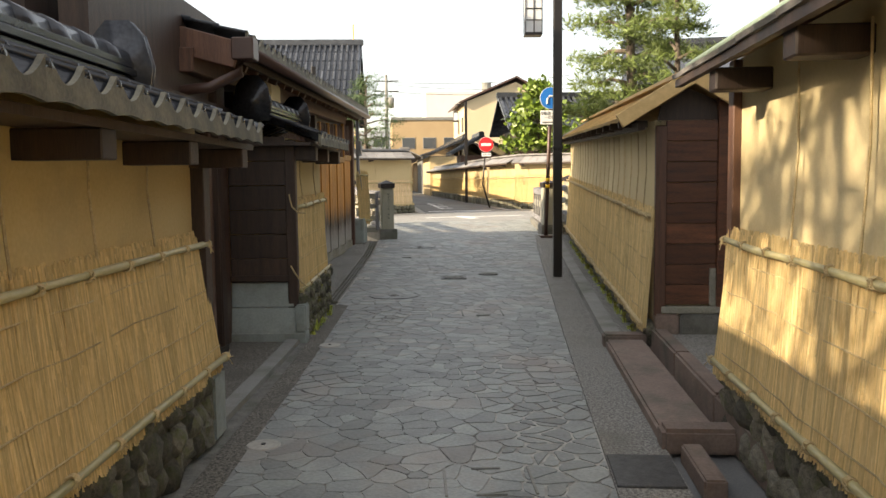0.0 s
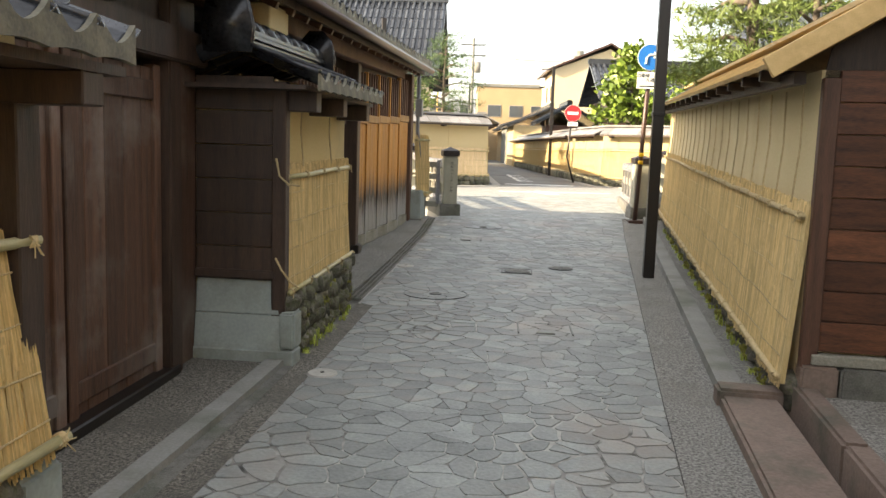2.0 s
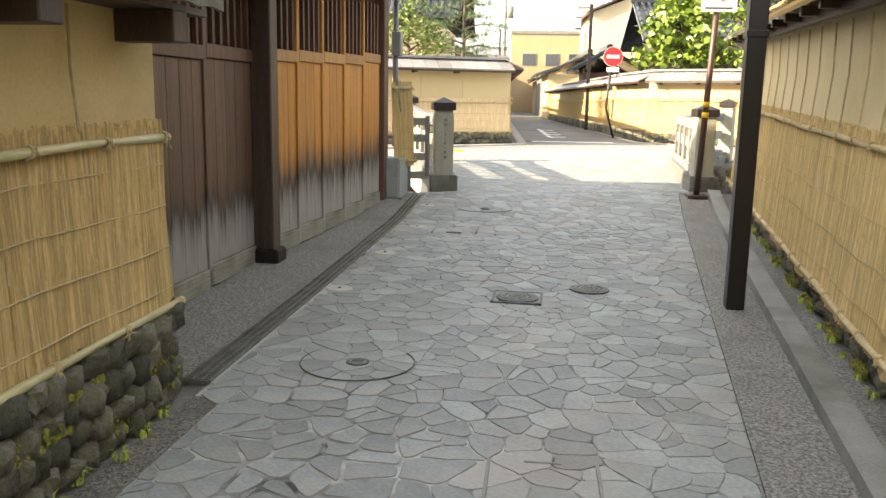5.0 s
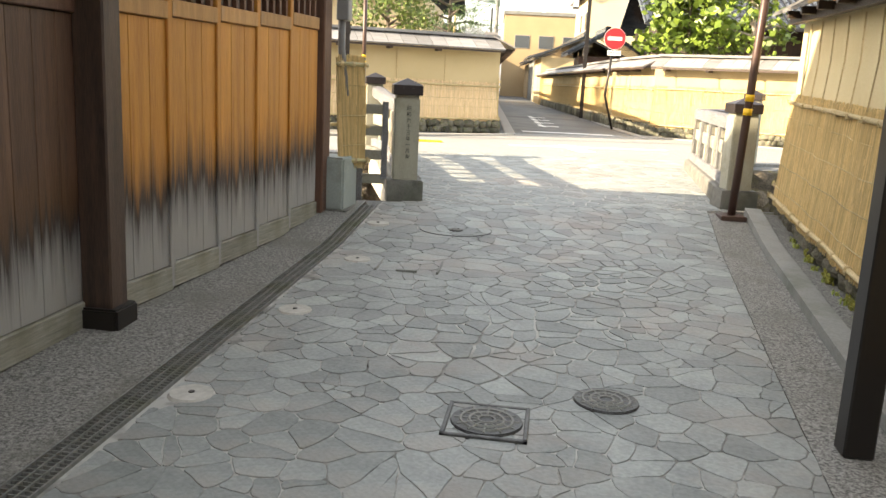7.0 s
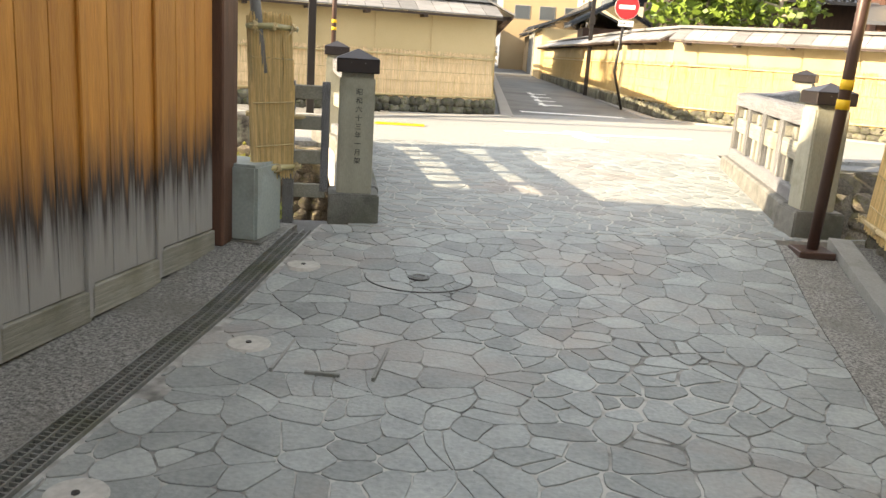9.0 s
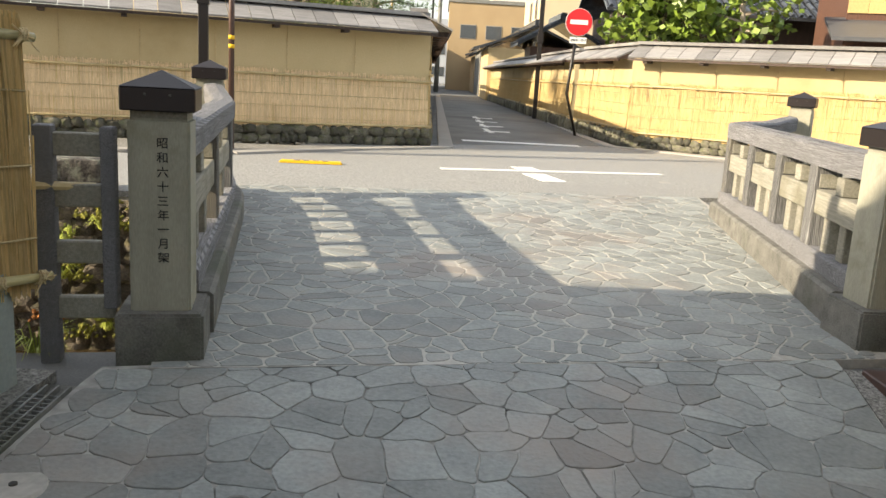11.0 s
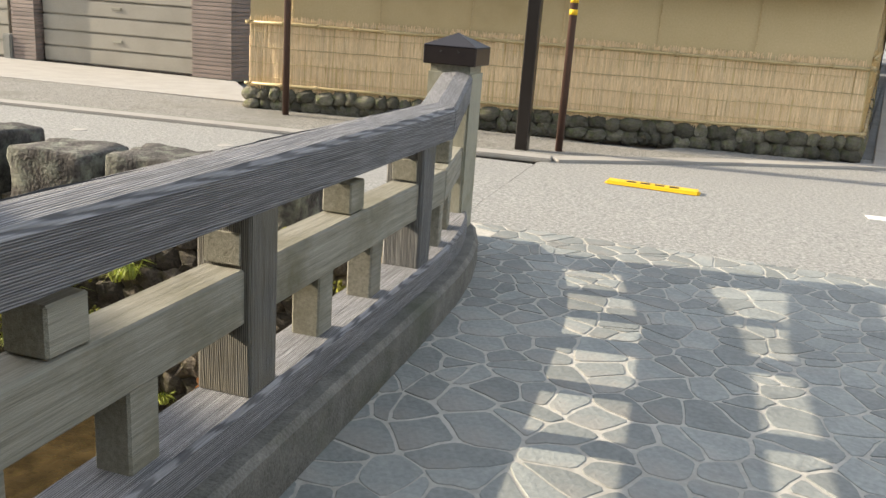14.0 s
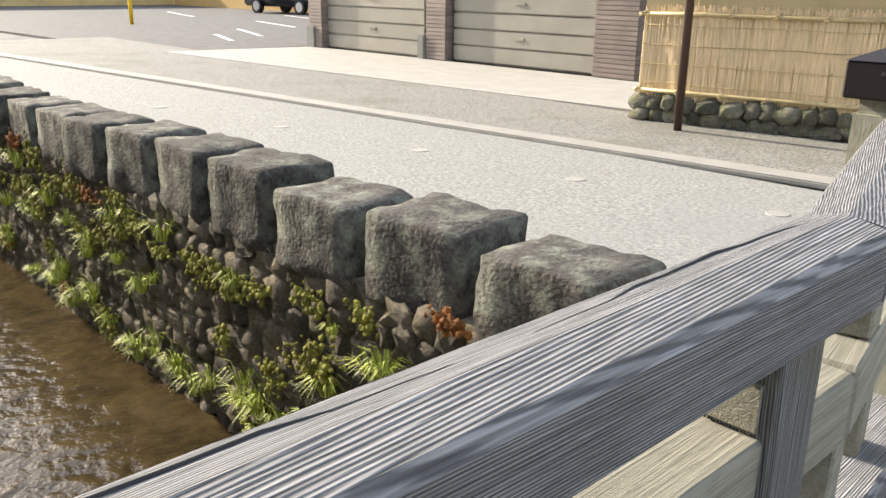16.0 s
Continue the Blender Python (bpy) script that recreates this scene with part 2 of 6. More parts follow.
grain_lines(GREY_WOOD, (1, .03, 1))
grain_lines(GREY_WOOD_UP, (1, 1, .03))
POST_STONE = stuff_mat("post_stone", (.26, .255, .20), (.40, .39, .31), 3, .8, .3, 50, stretch=(3, 3, .7), spread=.05, stain=(.16, .16, .09), stain_scale=2)
TILE = stuff_mat("glazed_black_tile", (.018, .02, .024), (.06, .065, .075), 3, .22, .1, 40, spread=.3)
TILE_ISL = stuff_mat("black_roof_tile", (.02, .024, .03), (.075, .085, .10), 3, .3, .1, 40, spread=.3, island=True)
TILE_EDGE = stuff_mat("tile_edge_lichen", (.07, .07, .055), (.22, .20, .14), 9, .7, .4, 50, spread=.15)
TIN_BOARD = stuff_mat("grey_roof_board", (.16, .155, .15), (.34, .33, .32), 3, .6, .4, 30, stretch=(8, .7, 1), spread=.2)
BLACK_METAL = plain("black_brown_metal", (.018, .014, .012), .35, .2)
BROWN_METAL = plain("brown_painted_metal", (.075, .04, .03), .4, .1)
IRON = stuff_mat("cast_iron", (.05, .05, .05), (.13, .13, .125), 20, .5, .3, 80, metal=.7, spread=.05)
GALV = stuff_mat("galvanised_steel", (.16, .165, .155), (.30, .30, .28), 12, .5, .2, 60, metal=.4, spread=.05, stain=(.14, .15, .09), stain_scale=2)
COPPER_CAP = plain("dark_copper_cap", (.035, .028, .028), .4, .5)
WHITE = plain("white_paint", (.78, .78, .75), .7)
YELLOW = plain("yellow_band", (.80, .50, .02), .6)
RED_PAINT = plain("red_sign_paint", (.60, .02, .025), .4)
BLUE_PAINT = plain("blue_sign_paint", (.01, .17, .55), .4)
BLACK_PAINT = plain("black_paint", (.012, .012, .012), .5)


# ---- ground ----
def ground_sheet():
    bm = bmesh.new()
    us = (-900, -60, 3.45, 7.6, 60, 900)
    vs = (-900, -60, 7.5, 12.5, 15.6, 17.0, 17.5, 21.75, 23.0, 30.0, 60, 1500)
    grid = {}
    for i, u in enumerate(us):
        for j, v in enumerate(vs):
            p = cross(u, v)
            grid[i, j] = bm.verts.new((p.x, p.y, p.z - 0.05))
    for i in range(len(us) - 1):
        for j in range(len(vs) - 1):
            if vs[j] != 17.5:
                bm.faces.new((grid[i, j], grid[i + 1, j], grid[i + 1, j + 1], grid[i, j + 1]))
    return solo("ground", bm, ASPHALT_OLD, "grey asphalt ground reaching out to the horizon", "ground", kind="structure")


def slab(name, corners, top, thick, mat, label, cat, kind="structure", steps=14):
    """A flat-lying slab with a four-cornered plan that follows the ground, its top at a set height over it."""
    a, b, c, d = [Vector((p[0], p[1], 0)) for p in corners]
    bm = bmesh.new()
    rows, wide = [], 8
    for k in range(steps + 1):
        p, q = a.lerp(d, k / steps), b.lerp(c, k / steps)
        plan = [p.lerp(q, m / wide) for m in range(wide + 1)]
        tops = [bm.verts.new((w.x, w.y, ground_z(w.x, w.y) + top)) for w in plan]
        lows = [bm.verts.new((w.x, w.y, ground_z(w.x, w.y) + top - thick)) for w in plan[::-1]]
        rows.append(tops + lows)
    n = 2 * wide + 2
    for r, s in zip(rows, rows[1:]):
        for k in range(n):
            bm.faces.new((r[k], r[(k + 1) % n], s[(k + 1) % n], s[k]))
    bm.faces.new(rows[0])
    bm.faces.new(rows[-1][::-1])
    return solo(name, bm, mat, label, cat, kind=kind)


def right_x(y, off=0.0):
    """The line of the road's edge along the walls that lie at +x."""
    return 0.54 + 0.082 * y + off


ground_sheet()
C = lambda u, v: tuple(cross(u, v))[:2]
# street bed under the flagstones, side strips, kerbs
slab("road", ((-1.35, -12), (right_x(-12), -12), (right_x(18.6), 18.6), (-1.35, 17.45)), -0.003, 0.03, GROUT, "grey mortar bed between the flagstones of the lane", "road", steps=180)
slab("pavement", ((-2.6, -12), (-1.36, -12), (-1.36, 10.3), (-2.6, 10.3)), -0.004, 0.04, CONCRETE_D, "damp smooth concrete strip along the wall", "pavement", steps=30)
slab("pavement", ((-2.6, 5.2), (-1.62, 5.2), (-1.58, 8.2), (-2.6, 8.2)), 0.012, 0.04, GRAVEL_D, "dark exposed-gravel concrete before the gate", "pavement", steps=10)
slab("pavement", ((-1.356, -12), (-1.19, -12), (-1.19, 10.3), (-1.356, 10.3)), -0.002, 0.04, GRAVEL_D, "dark exposed-gravel edging of the flagstones", "pavement", steps=30)
slab("pavement", ((-2.6, 10.304), (-1.52, 10.304), (-1.5, 17.35), (-2.6, 17.3)), 0.004, 0.05, GRAVEL_CON, "washed-gravel concrete strip before the gatehouse", "pavement", steps=24)
slab("kerb", ((-1.616, 3.5), (-1.49, 3.5), (-1.43, 8.1), (-1.556, 8.1)), 0.04, 0.08, CONCRETE, "low grey concrete kerb before the gate", "kerb")
slab("pavement", ((right_x(-12, .004), -12), (right_x(-12, .38), -12), (right_x(18.2, .38), 18.2), (right_x(18.2, .004), 18.2)), 0.0, 0.04, GRAVEL_CON, "washed-gravel concrete gutter strip beside the lane", "pavement", steps=40)
slab("kerb", ((right_x(8.1, .384), 8.1), (right_x(8.1, .55), 8.1), (right_x(18.3, .55), 18.3), (right_x(18.3, .384), 18.3)), 0.07, 0.12, CONCRETE, "weathered concrete kerb with a worn edge", "kerb", steps=24)
slab("pavement", ((right_x(8.1, .554), 8.1), (right_x(8.1, .95), 8.1), (right_x(18.3, .95), 18.3), (right_x(18.3, .554), 18.3)), 0.02, 0.07, GRAVEL_CON, "gravelly strip with moss at the wall's foot", "pavement", steps=24)
# bridge deck and its bed
slab("bridge_deck", (C(3.5, 17.16), C(7.3, 17.16), C(8.75, 22.3), C(3.3, 22.3)), -0.0005, 0.35, GROUT_PALE, "bridge deck with pale mortar between flagstones", "bridge", steps=20)
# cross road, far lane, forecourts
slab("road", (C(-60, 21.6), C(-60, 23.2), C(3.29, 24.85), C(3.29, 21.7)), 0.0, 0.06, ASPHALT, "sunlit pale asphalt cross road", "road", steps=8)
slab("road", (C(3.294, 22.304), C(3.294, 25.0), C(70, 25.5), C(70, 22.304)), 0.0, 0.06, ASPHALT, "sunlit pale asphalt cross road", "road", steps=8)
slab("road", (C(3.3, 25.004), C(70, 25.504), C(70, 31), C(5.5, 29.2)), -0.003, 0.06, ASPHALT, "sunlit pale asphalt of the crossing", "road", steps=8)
slab("road", ((-1.0, 28.9), (2.35, 31.2), (-5.5, 125), (-9.2, 125)), 0.002, 0.07, ASPHALT_OLD, "grey asphalt lane between straw-hung walls", "road", steps=4)


# ---- walls with straw mats ----
def shear(bm, slope):
    for v in bm.verts:
        v.co.z += slope * v.co.y
    return bm


def strands(length, z0, z1, per_m, out, slope, lean=0.05, flare=0.0, seed=1, fringe=0.035, width=0.0042, proud=0.004, mat=None):
    """Straw stalks side by side in overlapping tiers, in a plane across x; y runs along the wall."""
    rng = random.Random(seed)
    verts, faces = [], []
    tiers = 2
    for tier in range(tiers):
        for _ in range(int(length * per_m * 2.3 / tiers)):
            y = rng.uniform(0, length)
            if tier:
                a, b = z0 + (z1 - z0) * rng.uniform(0.38, 0.55), z1 + rng.uniform(-0.02, fringe)
            else:
                a, b = z0 + rng.uniform(-0.035, 0.03), z0 + (z1 - z0) * rng.uniform(0.45, 0.75)
            w = width * rng.uniform(0.6, 1.5)
            d = rng.uniform(0, 3 * proud) + 0.004
            l = rng.gauss(0, lean * 0.35)
            i = len(verts)
            for f, z in ((0, a), (1, b)):
                yy = y + l * f * (b - a)
                wob = 0.012 * math.sin(yy * 5.1 + seed) + 0.008 * math.sin(yy * 13 + z * 4)
                x = out * (d + wob + flare * (z1 - z) + (rng.uniform(0, .015) if f and tier else 0))
                zz = z + slope * yy
                verts += [(x - out * proud, yy - w / 2, zz), (x + out * proud, yy, zz), (x - out * proud, yy + w / 2, zz)]
            faces += [(i, i + 1, i + 4, i + 3), (i + 1, i + 2, i + 5, i + 4)]
    me = bpy.data.meshes.new("straw")
    me.from_pydata(verts, [], faces)
    me.materials.append(mat or STRAW)
    return me


def knot(bm, p, out, r=0.03, tuft=0.07, rng=RNG):
    """A lashing of straw rope round a pole, with loose ends."""
    p = Vector(p)
    for k in (-1, 0, 1):
        ring = [p + Vector((math.cos(a) * r * 1.1, k * 0.012 + 0.01 * math.sin(a), math.sin(a) * r * 1.1)) for a in (i * math.pi / 4 for i in range(9))]
        tube(ring, 0.006, 5, bm, caps=False)
    for _ in range(6):
        e = p + Vector((out * rng.uniform(.02, .04), rng.uniform(-1, 1) * tuft, rng.uniform(-1, .7) * tuft))
        tube([p + Vector((out * r, 0, 0)), e], .003, 4, bm, caps=False)


def straw_mat(loc, turn, length, z0, z1, out, slope=0.0, per_m=260, flare=0.06, seed=1, seams=4, label="", panel=1.0, pole=None, fine=True, straw=None):
    th = thing("straw_mat", loc, turn, label or "golden rice-straw mat lashed to bamboo poles on the wall", "straw mat", "winter straw mats on the walls")
    bm = bmesh.new()
    n = max(6, int(length * 8))
    cols = []
    for k in range(n + 1):
        y = length * k / n
        col = []
        for z in (z0, (z0 + z1) / 2, z1):
            wob = 0.012 * math.sin(y * 5.1 + seed) + 0.008 * math.sin(y * 13 + z * 4)
            x = out * (wob + flare * (z1 - z))
            col.append(bm.verts.new((x, y, z + slope * y)))
        for z in (z1, z0):
            col.append(bm.verts.new((-out * 0.03 + (out * flare * (z1 - z)), y, z + slope * y)))
        cols.append(col)
    for a, b in zip(cols, cols[1:]):
        for k in range(5):
            bm.faces.new((a[k], a[(k + 1) % 5], b[(k + 1) % 5], b[k]))
    bm.faces.new(cols[0])
    bm.faces.new(cols[-1][::-1])
    part("mat", bm, STRAW_BACK, th)
    ob = new("straw_layer", strands(length, z0, z1, per_m, out, slope, flare=flare, seed=seed, width=.0042 if fine else .011, proud=.004 if fine else .001, mat=straw or STRAW))
    ob.parent = th
    tagged(ob, "loose golden straw stalks", kind="stuff")
    for z in ((z1 - 0.06, z0 + 0.05) if fine else (z1 - .06, z0 + .05)):
        x = out * (0.035 + flare * (z1 - z))
        m = max(2, int(length * 1.5))
        rng = random.Random(seed * 31 + int(z * 100))
        pts = [(x + rng.uniform(-.004, .004), -0.05 + (length + 0.1) * k / m, z + slope * (length * k / m) + rng.uniform(-.008, .008)) for k in range(m + 1)]
        po = part("bamboo_pole", tube(pts, 0.019, 8, taper=[.019 + (.003 if k % 2 else -.002) for k in range(m + 1)]), pole or BAMBOO, th, "thin bamboo pole", True)
        kb = bmesh.new()
        cnt = max(2, int(length / 0.42))
        for k in range(cnt + 1):
            y = length * k / cnt
            knot(kb, (x, y, z + slope * y), out, 0.022, 0.035 if 0 < k < cnt else 0.06, rng)
        part("rope_lashing", kb, ROPE, th, "frayed straw rope lashings", kind="stuff")
    for k in range(seams):
        z = z0 + (z1 - z0) * (k + .7) / (seams + .6)
        pts = []
        rng = random.Random(seed * 7 + k)
        for j in range(int(length * 4) + 1):
            y = length * j / int(length * 4)
            wob = 0.012 * math.sin(y * 5.1 + seed) + 0.008 * math.sin(y * 13 + z * 4)
            pts.append((out * (0.02 + wob + flare * (z1 - z)), y, z + slope * y + rng.uniform(-.006, .006)))
        part("stitch_cord", tube(pts, 0.004, 5), ROPE, th)
    return th


def rubble(parent, length, z0, z1, x, out, slope, mat, size=0.16, seed=3, name="stone", m=None):
    """Rough stones in loose courses, each one a part."""
    rng = random.Random(seed)
    shapes = []
    for k in range(7):
        bm = bmesh.new()
        bmesh.ops.create_icosphere(bm, subdivisions=2, radius=0.5)
        for v in bm.verts:
            c = v.co
            s = max(abs(c.x), abs(c.y), abs(c.z)) * 2
            v.co = c / (0.45 + 0.55 * s) * (1 + 0.38 * noise.noise(c * 3.5 + Vector((k * 9, seed, 0))))
        shapes.append(mesh_of(bm, name, mat, k % 2 == 0))
    rows = max(1, round((z1 - z0) / size))
    h = (z1 - z0) / rows
    for r in range(rows):
        y = rng.uniform(-.1, 0)
        while y < length:
            w = size * rng.uniform(0.8, 1.7)
            ob = new(name, rng.choice(shapes))
            ob.parent = parent
            yc = min(max(y + w / 2, 0.05), length - 0.02)
            ob.matrix_basis = Matrix.LocRotScale((x - out * 0.05 + out * rng.uniform(-.015, .02), yc, z0 + (r + .5) * h + slope * yc + rng.uniform(-.02, .02)), Euler((rng.uniform(-.25, .25), 0, 0)), (0.2, w * 1.22, h * rng.uniform(1.2, 1.55)))
            y += w


def clay_wall(name, loc, turn, length, z0, z1, thick, out, slope, mat, label):
    bm = shear(box(-thick if out > 0 else 0, 0 if out > 0 else thick, 0, length, z0, z1), slope)
    return solo(name, bm, mat, label, "wall", kind="structure", loc=loc, turn=turn)


def cords(loc, turn, length, z0, z1, out, slope, step=0.55, seed=5):
    """Upright straw cords that hang the mats from the eaves."""
    rng = random.Random(seed)
    n = int(length / step)
    for k in range(n):
        y = step * (k + .5)
        th = new("hanging_cord", mesh_of(tube([(out * .02, y, z1 + slope * y), (out * .014, y + rng.uniform(-.01, .01), (z0 + z1) / 2 + slope * y), (out * .04, y, z0 + slope * y)], .0065, 5), "hanging_cord", ROPE))
        th.matrix_basis = pose(*loc, 0, 0, turn)
        tagged(th, "thin straw cord tied from the eave to the mat", "cord", "hanging cords")


TILE_W = 0.262


def tile_mesh():
    """One pantile: a waved sheet with thickness and a lip; x down the slope, y across."""
    bm = bmesh.new()
    n = 8
    prof = []
    for k in range(n + 1):
        f = k / n
        z = 0.038 * math.cos(f * 2 * math.pi) if f < .5 else -0.038 + 0.076 * (f - .5) * 2 * (f - .5) * 2
        prof.append((f * TILE_W * 1.08, z))
    rows = []
    for x, lift in ((0, 0.0), (0.30, 0.016)):
        rows.append(([bm.verts.new((x, y, z + lift)) for y, z in prof], [bm.verts.new((x, y, z + lift - 0.02)) for y, z in prof]))
    (t0, b0), (t1, b1) = rows
    for k in range(n):
        bm.faces.new((t0[k], t0[k + 1], t1[k + 1], t1[k]))
        bm.faces.new((b0[k], b1[k], b1[k + 1], b0[k + 1]))
        bm.faces.new((t1[k], t1[k + 1], b1[k + 1], b1[k]))
        bm.faces.new((t0[k], b0[k], b0[k + 1], t0[k + 1]))
    bm.faces.new((t0[0], t1[0], b1[0], b0[0]))
    bm.faces.new((t0[n], b0[n], b1[n], t1[n]))
    return mesh_of(bm, "roof_tile", TILE, True)


def eave_tile_mesh():
    """The hanging front of an eave tile, scalloped below."""
    bm = bmesh.new()
    n = 8
    top, low = [], []
    for k in range(n + 1):
        f = k / n
        z = 0.038 * math.cos(f * 2 * math.pi) if f < .5 else -0.038 + 0.076 * (f - .5) * 2 * (f - .5) * 2
        top.append((f * TILE_W, z + 0.005))
        low.append((f * TILE_W, -0.095 + 0.012 * math.sin(f * math.pi)))
    fr = [[bm.verts.new((x, y, z)) for y, z in row] for x in (0, 0.022) for row in (top, low)]
    for k in range(n):
        bm.faces.new((fr[0][k], fr[0][k + 1], fr[1][k + 1], fr[1][k]))
        bm.faces.new((fr[2][k], fr[3][k], fr[3][k + 1], fr[2][k + 1]))
        bm.faces.new((fr[0][k], fr[2][k], fr[2][k + 1], fr[0][k + 1]))
        bm.faces.new((fr[1][k], fr[1][k + 1], fr[3][k + 1], fr[3][k]))
    for k in (0, n):
        bm.faces.new((fr[0][k], fr[1][k], fr[3][k], fr[2][k]))
    return mesh_of(bm, "eave_tile", TILE_EDGE)


TILE_ME, EAVE_ME = tile_mesh(), eave_tile_mesh()


def tile_roof(parent, length, eave, ridge, slope=0.0, real=True, name="roof_tile"):
    """Pantile slope from the eave (x, z) up to the ridge (x, z), along y; parts when real, else joined into one part."""
    (ex, ez), (rx, rz) = eave, ridge
    run = math.hypot(rx - ex, rz - ez)
    rows = max(1, round(run / 0.25))
    ang = math.atan2(rz - ez, abs(rx - ex))
    flip = 1 if ex > rx else -1
    cols = int(length / TILE_W)
    acc = None if real else bmesh.new()
    for r in range(rows):
        f = (r + 1) / rows
        px, pz = ex + (rx - ex) * f, ez + (rz - ez) * f
        for c in range(cols):
            y = c * TILE_W
            m = Matrix.Translation((px, y if flip > 0 else y + TILE_W, pz + slope * y)) @ (Matrix.Identity(4) if flip > 0 else Matrix.Rotation(math.pi, 4, "Z")) @ Matrix.Rotation(ang, 4, "Y") @ Matrix.Scale(run / rows / 0.25, 4, (1, 0, 0))
            if real:
                ob = new(name, TILE_ME)
                ob.parent, ob.matrix_basis = parent, m
            else:
                me = TILE_ME.copy()
                me.transform(m)
                acc.from_mesh(me)
                bpy.data.meshes.remove(me)
            if r == 0:
                me2 = Matrix.Translation((ex + flip * 0.04, y if flip > 0 else y + TILE_W, ez + 0.0 + slope * y)) @ (Matrix.Identity(4) if flip > 0 else Matrix.Rotation(math.pi, 4, "Z"))
                ob = new("eave_tile", EAVE_ME)
                ob.parent, ob.matrix_basis = parent, me2
    if not real:
        part(name + "s", acc, TILE_ISL, parent, kind="stuff")
    return rows * cols


def ridge_cap(parent, p, q, h=0.16, w=0.17, mat=None, ends=True):
    """Stacked flat ridge tiles under a row of half-round caps, with end ornaments."""
    p, q = Vector(p), Vector(q)
    mat = mat or TILE
    for k in range(3):
        part("ridge_course", beam(p + Vector((0, 0, h * (k + .5) / 4)), q + Vector((0, 0, h * (k + .5) / 4)), w + (0.03 if k % 2 else 0.0), h / 4 - .006, bevel=.004), mat, parent)
    L = (q - p).length
    d = (q - p).normalized()
    n = max(1, int(L / 0.3))
    for k in range(n):
        a, b = p + d * (L * k / n), p + d * (L * (k + 1) / n - .01)
        bm = tube([a + Vector((0, 0, h * .75)), b + Vector((0, 0, h * .75))], 0.085, 10, taper=[.085, .078])
        part("ridge_tile", bm, mat, parent, smooth=True)
    if ends:
        for e, s in ((p, -1), (q, 1)):
            bm = bmesh.new()
            prof = [(-.15, -.06), (.15, -.06), (.17, .1), (.13, .26), (.06, .34), (-.06, .34), (-.13, .26), (-.17, .1)]
            ang = math.atan2(d.y, d.x) - math.pi / 2
            prism(prof, 0.06, "y", bm, Matrix.Translation(e + d * (0.0 if s > 0 else -.06)) @ Matrix.Rotation(ang, 4, "Z"))
            bmesh.ops.bevel(bm, geom=bm.edges[:], offset=0.012, segments=2, affect="EDGES", clamp_overlap=True)
            part("ridge_end_tile", bm, mat, parent, "rounded ornamental end tile", True)


# wall beside the lane at -x, near stretch
zL = -0.11
clay_wall("wall_west", (-1.55, -8, zL), 0, 13.25, 0, 1.95, .4, 1, 0, CLAY, "ochre clay wall with straw mats and tiled coping")
straw_mat((-1.53, -4, zL), 0, 9.2, .45, 1.28, 1, flare=.13, seed=2, per_m=300)
cords((-1.53, -4, zL), 0, 9.2, 1.28, 1.86, 1, 0, .72)
th = thing("stone_footing", (-1.5, -4, zL), 0, "mossy rubble stone footing under the straw mat", "stone footing")
part("backing", box(-.2, -.05, 0, 9.2, 0, .5), RUBBLE_D, th)
rubble(th, 9.0, .02, .46, 0.04, 1, 0, RUBBLE, .13, 4)
part("corner_stone", box(-.2, .09, 9.0, 9.26, 0, .42, .02), GREEN_STONE, th, "squared grey corner stone")
roofL = thing("wall_roof", (0, -3.6, 0), 0, "glossy black pantile coping with lichen-edged eave tiles", "tile roof")
tile_roof(roofL, 9.05, (-1.2, 1.83), (-1.72, 2.03))
ridge_cap(roofL, (-1.76, -2, 2.03), (-1.76, 8.2, 2.03), .17)
part("eave_board", box(-1.5, -1.22, -4, 9.0, 1.70, 1.735), DARK_WOOD, roofL)
for k in range(9):
    part("bracket", box(-1.56, -1.22, k * 1.05 + .3, k * 1.05 + .44, 1.585, 1.70, .006), DARK_WOOD, roofL)
part("end_post", box(-1.62, -1.47, 8.72, 8.86, 0, 1.72, .006), DARK_WOOD, roofL)

# ---- gate recess and the gatehouse at -x ----
def board_door(loc, turn, w, h, boards, mat, label, name="gate_leaf", rails=(0.08, 0.92), thick=0.05):
    """A door leaf in the x-z plane facing -y: upright boards in a frame."""
    th = thing(name, loc, turn, label, "door")
    bw = w / boards
    for k in range(boards):
        part("board", box(k * bw + .003, (k + 1) * bw - .003, 0, thick * .5, 0.02, h - .02, .004), mat, th)
    for f in rails:
        part("rail", box(0, w, -.02, thick, h * f - .06, h * f + .06, .006), mat, th)
    for x in (0.0, w - .09):
        part("stile", box(x, x + .09, -.026, thick, 0, h, .006), mat, th)
    return th


GATE_WOOD = stuff_mat("worn_brown_gate_board", (.035, .018, .011), (.17, .085, .052), 2.2, .6, .4, 20, stretch=(9, 9, .5), spread=.18, stain=(.20, .165, .14), stain_scale=1.6)
clay_wall("wall_gate_back", (-2.45, 5.0, -.11), 0, 3.3, 0, 2.9, .2, 1, 0, DARK_WOOD, "dark timber wall behind the gate recess")
board_door((-2.13, 5.35, -.06), 90, 1.12, 2.0, 5, GATE_WOOD, "dark-stained plank gate leaf, closed")
board_door((-2.13, 6.50, -.06), 90, 1.12, 2.0, 5, GATE_WOOD, "dark-stained plank gate leaf, closed")
solo("gate_sill", box(-2.2, -2.03, 5.28, 7.75, -.105, -.03, .01), BLACK_METAL, "black gate sill board on the ground", "sill")
solo("gate_post", box(-2.25, -2.05, 7.64, 7.82, -.1, 2.5, .012), DARK_WOOD, "dark squared timber gate post", "post")
